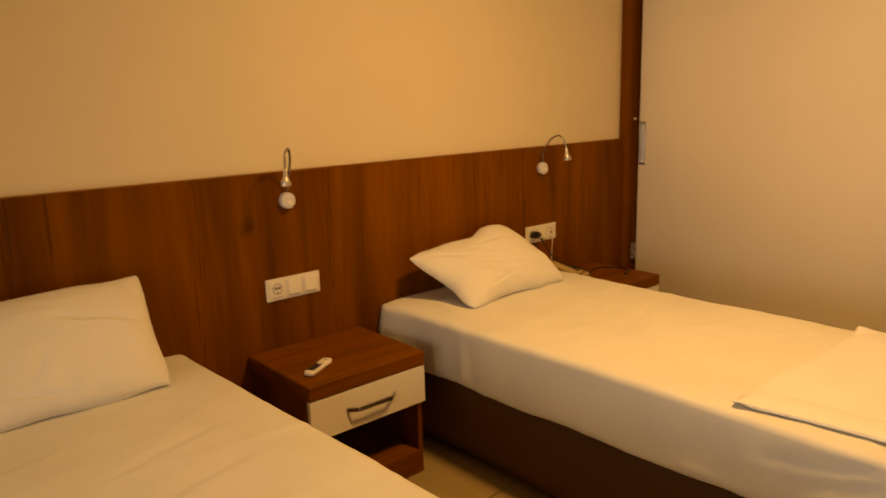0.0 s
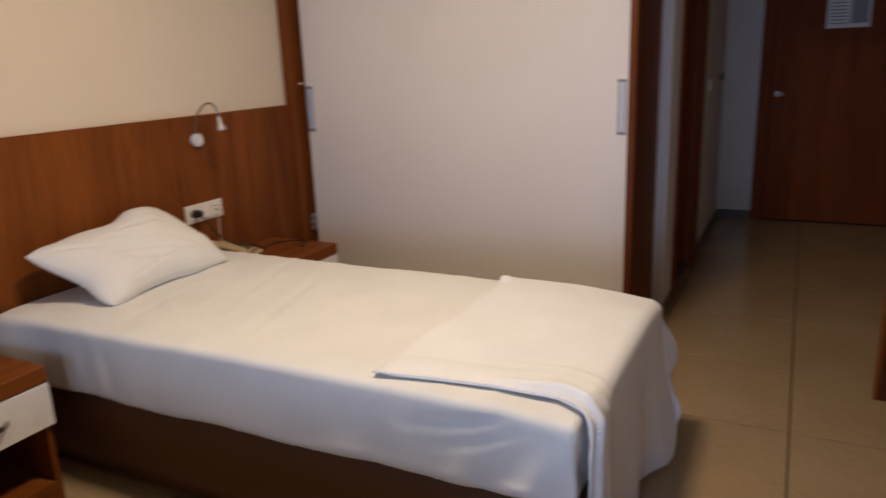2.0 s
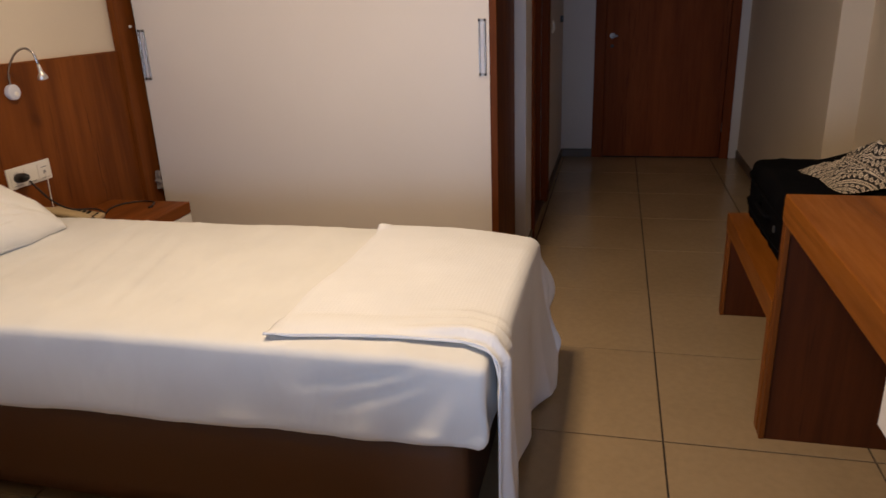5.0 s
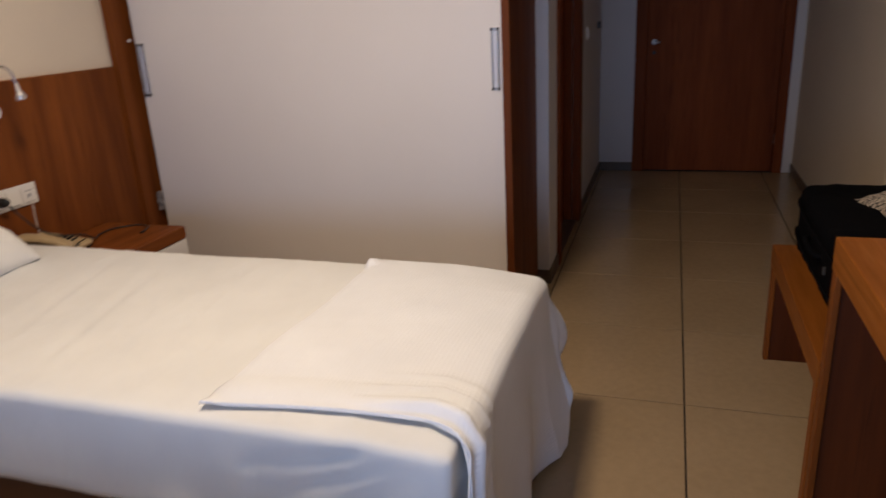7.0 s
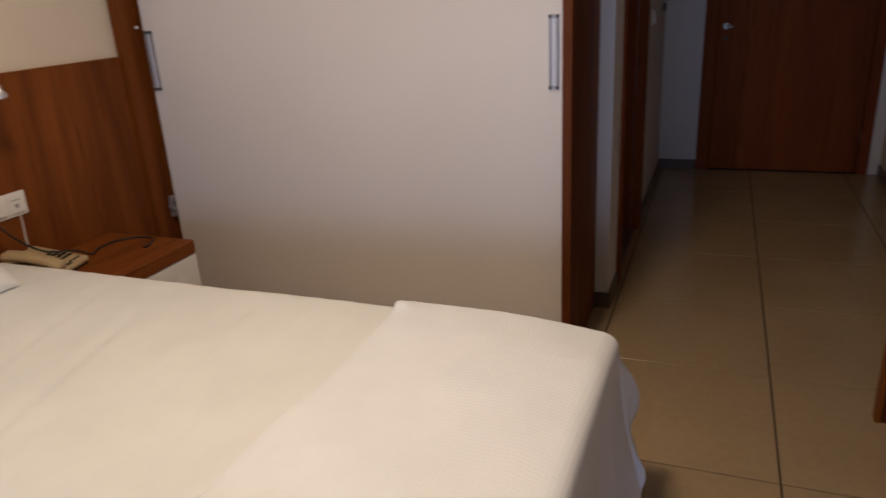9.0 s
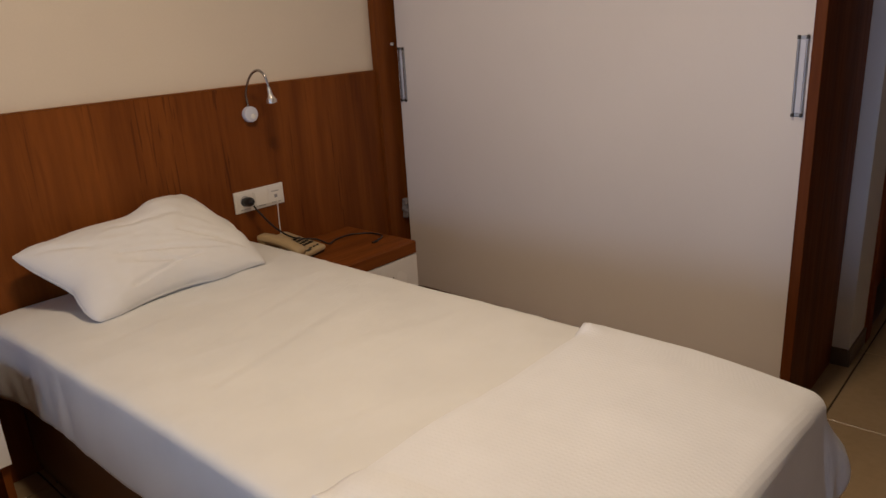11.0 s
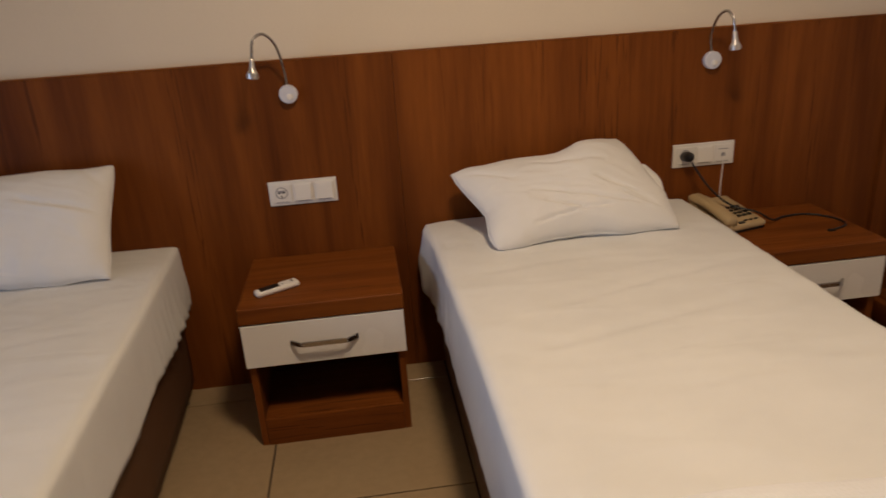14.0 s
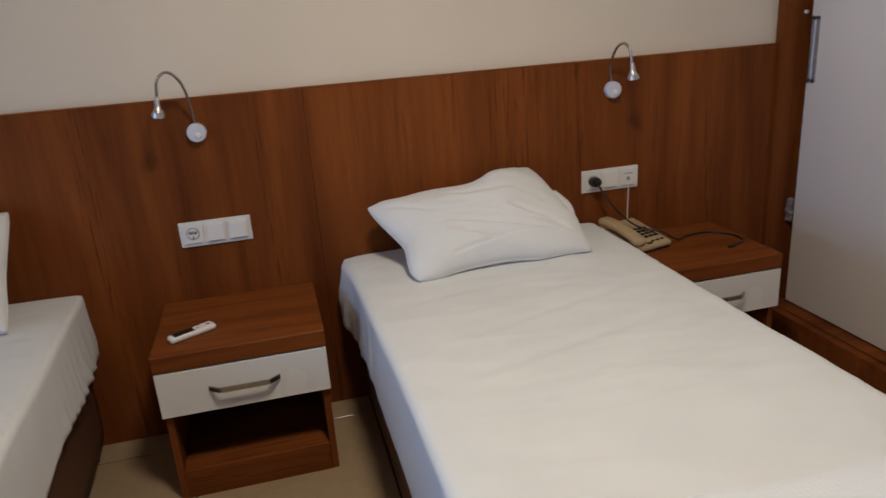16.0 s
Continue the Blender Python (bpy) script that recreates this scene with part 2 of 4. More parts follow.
def spline(points, steps=8):
    """A smooth line through the points."""
    p = [Vector(q) for q in points]
    p = [2 * p[0] - p[1], *p, 2 * p[-1] - p[-2]]
    out = []
    for a, b, c, d in zip(p, p[1:], p[2:], p[3:]):
        for k in range(steps):
            t = k / steps
            out.append(0.5 * (2 * b + (c - a) * t + (2 * a - 5 * b + 4 * c - d) * t * t + (3 * b - a - 3 * c + d) * t ** 3))
    return out + [p[-2]]


def tube(points, radius, sides=8, steps=8, rib=0.0):
    """A round cord or pipe along a smooth line."""
    line = spline(points, steps)
    bm = bmesh.new()
    rings, side = [], Vector((0.31, 0.52, 0.79))
    for i, q in enumerate(line):
        way = (line[min(i + 1, len(line) - 1)] - line[max(i - 1, 0)]).normalized()
        a = (side - way * side.dot(way)).normalized()
        side, b = a, way.cross(a)
        r = radius * (1 + rib * (1 if i % 2 else -1))
        rings.append([bm.verts.new(q + r * (a * math.cos(2 * math.pi * k / sides) + b * math.sin(2 * math.pi * k / sides))) for k in range(sides)])
    for a, b in zip(rings, rings[1:]):
        for k in range(sides):
            bm.faces.new((a[k], a[(k + 1) % sides], b[(k + 1) % sides], b[k])).smooth = True
    bm.faces.new(list(reversed(rings[0])))
    bm.faces.new(rings[-1])
    return bm


def soft_box(x0, x1, y0, y1, z0, z1, radius, step, shape=None, open_below=False):
    """A rounded, finely divided box; shape(p, normal) moves its surface."""
    bm = bmesh.new()
    low, high = Vector((x0, y0, z0)), Vector((x1, y1, z1))
    seen = {}

    def vert(p):
        key = tuple(round(c, 5) for c in p)
        if key not in seen:
            inner = Vector([min(max(c, a + radius), b - radius) for c, a, b in zip(p, low, high)])
            out = p - inner
            normal = out.normalized() if out.length > 1e-9 else Vector((0, 0, 1))
            q = inner + normal * radius if out.length > 1e-9 else p
            seen[key] = bm.verts.new(shape(q, normal) if shape else q)
        return seen[key]

    for axis in range(3):
        a, b = [k for k in range(3) if k != axis]
        na, nb = (max(2, round((high[k] - low[k]) / step)) for k in (a, b))
        for end in (0, 1):
            if open_below and axis == 2 and end == 0:
                continue
            grid = []
            for i in range(na + 1):
                row = []
                for j in range(nb + 1):
                    p = Vector((0, 0, 0))
                    p[axis] = (low, high)[end][axis]
                    p[a] = low[a] + (high[a] - low[a]) * i / na
                    p[b] = low[b] + (high[b] - low[b]) * j / nb
                    row.append(vert(p))
                grid.append(row)
            for i in range(na):
                for j in range(nb):
                    loop = [grid[i][j], grid[i + 1][j], grid[i + 1][j + 1], grid[i][j + 1]]
                    if (end == 1) == (axis == 1):
                        loop.reverse()
                    if len(set(loop)) == 4:
                        bm.faces.new(loop).smooth = True
    return bm


def surface(nu, nv, place, uv=None):
    """A sheet of nu x nv cells; place(u, v) for u and v from 0 to 1."""
    bm = bmesh.new()
    layer = bm.loops.layers.uv.new("UVMap")
    grid = [[bm.verts.new(place(i / nu, j / nv)) for j in range(nv + 1)] for i in range(nu + 1)]
    for i in range(nu):
        for j in range(nv):
            f = bm.faces.new((grid[i][j], grid[i + 1][j], grid[i + 1][j + 1], grid[i][j + 1]))
            f.smooth = True
            for loop, (a, b) in zip(f.loops, ((i, j), (i + 1, j), (i + 1, j + 1), (i, j + 1))):
                loop[layer].uv = uv(a / nu, b / nv) if uv else (a / nu, b / nv)
    return bm


def thicken(ob, depth):
    mod = ob.modifiers.new("thickness", "SOLIDIFY")
    mod.thickness, mod.offset = depth, 0.0
    return ob


def wave(p, scale, seed=0.0):
    return noise.noise(Vector(p) * scale + Vector((seed, seed * 1.7, -seed)))


def ridge(p, scale, seed=0.0):
    """Sharp creases, 0 to 1."""
    return max(0.0, 1 - 5 * abs(wave(p, scale, seed))) ** 2


# ---- the room: floor, walls, ceiling ----
WEST, EAST, NORTH, SOUTH, CORRIDOR_N, CORRIDOR_S, HALL, JOG = -4.6, 3.10, 0.022, -3.46, -1.888, -3.325, 0.556, 0.70
TOP, HALL_TOP = 2.62, 2.14


def structure(name, bm, material, label, category):
    return tagged(part(name, bm, material), label, category, "", "structure")


floor = structure("floor", box(WEST - 0.2, EAST + 0.2, SOUTH - 0.15, NORTH + 0.15, -0.12, -0.006), GROUT, "beige tiled floor with dark joints", "floor")
structure("wall_north", box(WEST, HALL + 0.12, NORTH, NORTH + 0.15, 0, TOP), PAINT, "cream painted wall above the headboard", "wall")
structure("wall_south", box(WEST, JOG, SOUTH - 0.15, SOUTH, 0, TOP), PAINT, "cream painted wall behind the desk", "wall")
structure("wall_hall_south", box(JOG, EAST, SOUTH - 0.15, CORRIDOR_S, 0, TOP), PAINT, "cream painted wall of the hallway", "wall")
bm = box(HALL, HALL + 0.12, CORRIDOR_N + 0.12, NORTH, 0, TOP)
structure("wall_behind_wardrobe", bm, PAINT_WHITE, "white painted wall behind the wardrobe", "wall")
DOOR_A, DOOR_B, DOOR_TOP, ENTRY = 0.88, 1.64, 2.06, -2.228
bm = box(HALL, DOOR_A, CORRIDOR_N, CORRIDOR_N + 0.12, 0, TOP)
add_box(bm, DOOR_B, EAST, CORRIDOR_N, CORRIDOR_N + 0.12, 0, TOP)
add_box(bm, DOOR_A, DOOR_B, CORRIDOR_N, CORRIDOR_N + 0.12, DOOR_TOP, TOP)
structure("wall_hall_north", bm, PAINT_WHITE, "white painted hallway wall beside the bathroom", "wall")
bm = box(EAST, EAST + 0.15, CORRIDOR_N, ENTRY, 0, TOP)
add_box(bm, EAST, EAST + 0.15, ENTRY - 0.965, SOUTH - 0.15, 0, TOP)
add_box(bm, EAST, EAST + 0.15, ENTRY, ENTRY - 0.965, 2.06, TOP)
structure("wall_east", bm, PAINT_WHITE, "white painted end wall round the entrance", "wall")
WIN = (-2.8, -0.9, 0.06, 2.12)
bm = box(WEST - 0.2, WEST, SOUTH - 0.15, WIN[0], 0, TOP)
add_box(bm, WEST - 0.2, WEST, WIN[1], NORTH + 0.15, 0, TOP)
add_box(bm, WEST - 0.2, WEST, WIN[0], WIN[1], WIN[3], TOP)
add_box(bm, WEST - 0.2, WEST, WIN[0], WIN[1], -0.1, WIN[2])
structure("wall_west", bm, PAINT, "cream painted wall with the balcony window", "wall")
bm = box(WEST - 0.2, EAST + 0.15, SOUTH - 0.15, NORTH + 0.15, TOP, TOP + 0.12)
# unseen drop over the hallway, added to hold back lamp light and bounce
add_box(bm, 0.0, EAST, SOUTH, -1.84, HALL_TOP, TOP - 0.004)
structure("ceiling", bm, CEILING, "white painted ceiling with an unseen hallway drop added for shade", "ceiling")

window = thing("window_1", "white framed balcony doors with two tall glass panes", "window", WEST - 0.1, 0, 0, kind="structure")
bm = bmesh.new()
for a, b, c, d in ((WIN[0], WIN[0] + 0.06, WIN[2], WIN[3]), (WIN[1] - 0.06, WIN[1], WIN[2], WIN[3]), (-1.89, -1.81, WIN[2], WIN[3])):
    add_box(bm, -0.03, 0.03, a, b, c, d, 0.004)
add_box(bm, -0.03, 0.03, WIN[0] + 0.06, WIN[1] - 0.06, WIN[2], WIN[2] + 0.06)
add_box(bm, -0.03, 0.03, WIN[0] + 0.06, WIN[1] - 0.06, WIN[3] - 0.06, WIN[3])
part("window_frame", bm, PLASTIC, window)
for a, b in ((WIN[0] + 0.06, -1.89), (-1.81, WIN[1] - 0.06)):
    pane = part("pane", box(-0.006, 0.006, a, b, WIN[2] + 0.06, WIN[3] - 0.06), GLASS, window)
    pane.visible_shadow = False

# dark tile skirting
for name, b in (("baseboard_hall_south", (JOG, EAST, CORRIDOR_S, CORRIDOR_S + 0.010)),
                ("baseboard_desk", (WEST, JOG, SOUTH, SOUTH + 0.010)),
                ("baseboard_pillar", (HALL - 0.010, HALL, CORRIDOR_N, -1.75)),
                ("baseboard_hall_corner", (HALL - 0.010, DOOR_A - 0.072, CORRIDOR_N - 0.010, CORRIDOR_N)),
                ("baseboard_hall_north", (DOOR_B + 0.132, EAST, CORRIDOR_N - 0.010, CORRIDOR_N)),
                ("baseboard_end", (EAST - 0.010, EAST, CORRIDOR_N - 0.010, -2.17))):
    structure(name, box(*b, 0, 0.070, 0.002), SKIRT, "dark glazed tile skirting along the wall", "skirting")


def door(name, label, width, height, casings, material, recess=0.0, furniture=True):
    """A closed flush door; the opening is width wide, its face looks along -y, hinge side at x = width. recess sets the leaf back."""
    d = thing(name, label, "door", kind="structure")
    near, far = casings
    leaf = part("door_leaf", box(0.009, width - 0.009, recess + 0.006, recess + 0.046, 0.008, height - 0.009, 0.002), material, d)
    part("door_stop", box(0.0, width, recess + 0.048, recess + 0.10, 0.0, height), material, d)
    if recess:
        for a, b in ((0.0, 0.007), (width - 0.007, width)):
            part("jamb_lining", box(a, b, 0.032, recess + 0.047, 0, height - 0.008, 0.001), material, d)
        part("head_lining", box(0.008, width - 0.008, 0.032, recess + 0.047, height - 0.007, height), material, d)
        part("threshold", box(0.008, width - 0.008, 0.004, recess + 0.005, 0.001, 0.009, 0.002), SKIRT, d, "dark stone threshold")
    for a, b in ((-near, 0.006), (width - 0.006, width + far)):
        part("door_casing", box(a, b, -0.014, 0.03, 0, height + near, 0.003), material, d)
    part("door_casing", box(0.007, width - 0.007, -0.014, 0.03, height - 0.006, height + near, 0.003), material, d)
    if not furniture:
        return d
    handle = part("door_handle", lathe([(0.022, 0), (0.022, 0.006), (0.010, 0.008), (0.010, 0.040)], pose(0.060, 0.006, 1.0, 90)), STEEL, leaf, "satin steel knob with short lever")
    part("lever", tube([(0.060, -0.030, 1.0), (0.070, -0.036, 1.0), (0.100, -0.034, 0.998)], 0.009), STEEL, handle)
    part("lock", lathe([(0.014, 0), (0.014, 0.004), (0.009, 0.006)], pose(0.060, 0.006, 0.92, 90)), DARK, leaf)
    part("hinge", lathe([(0.006, 0.0), (0.006, 0.08)], pose(width - 0.004, -0.002, 1.55), 10), STEEL, leaf)
    part("hinge", lathe([(0.006, 0.0), (0.006, 0.08)], pose(width - 0.004, -0.002, 0.22), 10), STEEL, leaf)
    return d


entrance = door("door_1", "closed dark brown flush entrance door with notice", 0.965, 2.06, (0.080, 0.062), WOOD_DOOR)
entrance.matrix_world = pose(EAST, ENTRY, 0, 0, 0, -90)
bathroom = door("door_2", "closed brown bathroom door set back in its jambs", DOOR_B - DOOR_A, 2.06, (0.070, 0.130), WOOD_DOOR, 0.075, False)
bathroom.matrix_world = pose(DOOR_A, CORRIDOR_N, 0)

# ---- sliding-door wardrobe ----
ward = thing("wardrobe", "tall sliding wardrobe with white doors and walnut carcass", "wardrobe", 0, 0, 0)
W_END, W_DEEP, W_TOP = -1.832, 0.55, 2.58
part("side_panel", box(0.0, W_DEEP, -0.018, 0.018, 0, W_TOP, 0.001), WOOD_Z, ward)
# hallway end: its shade is in the wood colour
part("side_panel", box(0.0, W_DEEP, W_END, W_END + 0.032, 0, W_TOP, 0.002), WOOD_END_SHADE, ward)
part("plinth", box(0.012, W_DEEP, W_END + 0.032, -0.018, 0, 0.092, 0.002), WOOD_X, ward)
part("bottom_rail", box(0.045, 0.150, W_END + 0.034, -0.020, 0.092, 0.100), WOOD_X, ward)
part("top_panel", box(0.0, W_DEEP, W_END + 0.032, -0.018, W_TOP - 0.06, W_TOP, 0.002), WOOD_X, ward)
part("back_panel", box(W_DEEP - 0.012, W_DEEP, W_END + 0.032, -0.018, 0.1, W_TOP - 0.06), MELAMINE, ward)


def pull(parent, x, y, z0, z1):
    """A slim pull: two thin chrome rails over a pale inlay, dark caps at both ends."""
    h = part("handle", box(x - 0.0035, x, y - 0.0165, y + 0.0165, z0, z1, 0.0012), STEEL, parent, "long chrome pull handle")
    part("inlay", box(x - 0.0050, x - 0.0036, y - 0.0075, y + 0.0075, z0 + 0.012, z1 - 0.012), LILAC, h)
    for k in (-1, 1):
        part("rail", box(x - 0.011, x - 0.0037, y + k * 0.0125 - 0.0036, y + k * 0.0125 + 0.0036, z0 + 0.004, z1 - 0.004, 0.0026), CHROME, h)
    for z in (z0 + 0.005, z1 - 0.005):
        for k in (-1, 1):
            part("cap", box(x - 0.012, x - 0.0037, y + k * 0.0125 - 0.0042, y + k * 0.0125 + 0.0042, z - 0.006, z + 0.006, 0.002), DARK, h)


for x0, ya, yb, hy in ((0.100, -0.93, -0.045, -0.073), (0.079, W_END + 0.036, -0.868, -1.757)):
    leaf = part("sliding_door", box(x0, x0 + 0.018, ya, yb, 0.108, W_TOP - 0.062, 0.0015), MELAMINE, ward, "plain white sliding door")
    pull(leaf, x0, hy, 1.008, 1.246)

part("bumper", lathe([(0.007, 0), (0.007, 0.008), (0.004, 0.010)], pose(0.093, -0.018, 1.262, 90), 14), PLASTIC, ward, "small white door bumper")

# ---- headboard ----
head = thing("headboard", "walnut laminate headboard panel running along the wall", "headboard", 0, 0, 0)
for a, b in ((WEST + 0.01, -3.12), (-3.119, -1.7855), (-1.7847, -0.002)):
    part("panel", box(a, b, 0.0, 0.020, 0.0, 1.152, 0.0008), WOOD_Z, head)
# lighter desk wood paints the highlight along the headboard's top edge
part("trim", box(WEST + 0.01, -0.002, -0.001, 0.021, 1.153, 1.156), WOOD_DESK, head)


def crease(a, b, a0, b0, a1, b1, width):
    """A pressed fold along the line from (a0, b0) to (a1, b1): -1 in the fold, slightly proud beside it."""
    line = Vector((a1 - a0, b1 - b0))
    q = Vector((a - a0, b - b0))
    t = min(1.0, max(0.0, q.dot(line) / line.length_squared))
    off = q - line * t
    d = off.length / width * (1 if off.y > 0 else -1)
    fade = math.sin(math.pi * min(1.0, 0.12 + 0.88 * t)) ** 0.5
    return fade * ((-math.exp(-d * d) if d > 0 else -math.exp(-9 * d * d)) + 0.18 * math.exp(-(d + 1.3) ** 2))


# ---- beds ----
def bed(x, label, turn=0):
    """A single divan bed, its head against the headboard; x is its middle."""
    b = thing("bed", label, "bed", x, -0.012, 0, turn, group="single beds")

    def dented(p, n):
        return p + n * 0.004 * wave(p, 3.0, 5.0)

    part("bed_base", soft_box(-0.442, 0.442, -2.0, -0.004, 0.035, 0.345, 0.022, 0.06, dented), BASE_FABRIC, b, "brown faux leather divan base")
    part("mattress", soft_box(-0.440, 0.450, -2.01, -0.006, 0.347, 0.545, 0.05, 0.07), SHEET, b)
    for px in (-0.40, 0.40):
        for py in (-0.1, -1.92):
            part("foot", lathe([(0.022, 0), (0.026, 0.04)], pose(px, py, 0), 12), BLACK, b)
    return b


TOP_FOLDS = ((0.0035, -0.22, -0.78, 0.40, -0.60, 0.022), (0.004, -0.28, -0.98, 0.36, -0.82, 0.026), (0.003, -0.12, -1.22, 0.43, -1.12, 0.024), (0.003, -0.40, -0.52, 0.05, -0.47, 0.022), (0.0025, -0.35, -1.38, 0.10, -1.30, 0.03))
SIDE_FOLDS = ((0.008, -1.70, 0.485, -1.93, 0.560, 0.020), (0.007, -1.80, 0.455, -1.96, 0.545, 0.016), (0.007, -2.035, 0.360, -2.02, 0.530, 0.012), (0.005, -1.98, 0.350, -1.99, 0.500, 0.012), (0.010, -1.62, 0.485, -1.90, 0.545, 0.014), (0.008, -1.70, 0.43, -1.93, 0.525, 0.016), (0.012, -2.005, 0.36, -2.012, 0.53, 0.010), (0.006, -1.02, 0.42, -1.10, 0.545, 0.012), (0.005, -0.25, 0.36, -0.33, 0.54, 0.014), (0.004, -0.55, 0.38, -0.50, 0.53, 0.02))


def sag(x, y):
    """How far the worn mattress gives way towards its foot and its east side."""
    e = min(1.0, max(0.0, (x - 0.30) / 0.18))
    f = min(1.0, max(0.0, (-1.78 - y) / 0.28))
    return 0.007 * e * e + 0.012 * f * f + 0.016 * e * f


def sheet(x, label, seed, turn=0, gather=0.0, flare=0.0):
    s = thing("bed_sheet", label, "bed sheet", x, -0.012, 0, turn, group="white bed sheets")

    def draped(p, n):
        side = 1 - abs(n.z)
        low = min(1.0, max(0.0, (0.55 - p.z) / 0.19))
        along = p.y if abs(n.x) > abs(n.y) else p.x
        fold = math.sin(along * 34 + 5 * wave((along, 0, 0), 2.1, seed)) * max(0.0, wave((along, 1, 0), 1.6, seed + 2) + 0.12)
        end = max(0.0, 1 - abs(p.y + 2.02) / 0.35) + max(0.0, 1 - abs(p.y) / 0.2) * 0.7
        out = side * (0.010 * fold * low + gather * low * max(0.0, 1 - abs(p.y + 0.26) / 0.40) * (0.5 + 0.5 * math.sin(along * 88 + 6 * wave((along, 0, p.z), 4, seed))) + 0.009 * end * low * math.sin(along * 38 + p.z * 25 + seed) + 0.006 * low * wave(p, 6, seed))
        top = (1 - side) * (0.005 * wave(p, 2.4, seed) + 0.0025 * ridge((p.x * 0.8 + p.y * 0.5, p.y * 1.1 - p.x * 0.6, 0), 2.3, seed))
        top += (1 - side) * 0.0024 * ridge((p.x * 0.9 + p.y * 0.2, p.y * 3.2 - p.x * 0.5, 1), 2.1, seed + 5)
        if n.x < -0.5 or n.y < -0.5:
            s = p.y if n.x < -0.5 else -4.06 - p.y - (p.x + 0.474)
            for k, y0, z0, y1, z1, w in SIDE_FOLDS:
                out += 0.6 * k * crease(s, p.z, y0, z0, y1, z1, w)
        if n.x < 0:
            out += flare * side * min(1.0, 0.35 + low) * math.exp(-((p.y + 0.05) / 0.11) ** 2)
        if n.z > 0.5:
            top += 1.4 * sum(k * crease(p.x, p.y, *f) for k, *f in TOP_FOLDS)
        q = p + n * (out + top)
        q.z -= 0.012 * max(0.0, -p.x / 0.474) ** 8 * min(1.0, max(0.0, (p.z - 0.36) / 0.15))
        q.x += 0.022 * max(0.0, -p.x / 0.474) ** 3 * min(1.0, -p.y / 0.9) * min(1.0, max(0.0, (p.z - 0.34) / 0.23))
        q.z -= sag(p.x, p.y) * min(1.0, max(0.0, (p.z - 0.36) / 0.15))
        if p.z < 0.38:
            q.z += 0.016 * wave((along, 3, 0), 3.2, seed) + 0.012 * (p.y + 1.0) * -0.6
        return q

    ob = part("cover", soft_box(-0.474, 0.474, -2.058, 0.0, 0.338, 0.570, 0.012, 0.016, draped, True), SHEET, s)
    thicken(ob, 0.002)
    return s


BED_A, BED_B = -3.042, -1.243
bed(BED_B, "single divan bed with brown base between two nightstands")
bed(BED_A, "single divan bed with brown base and bare sheet", 2.2)
sheet(BED_B, "white fitted sheet tucked over the mattress with soft creases", 3.0, 0, 0.006, 0.034)
sheet(BED_A, "white fitted sheet gathered in folds at the mattress side", 11.0, 2.2, 0.023)


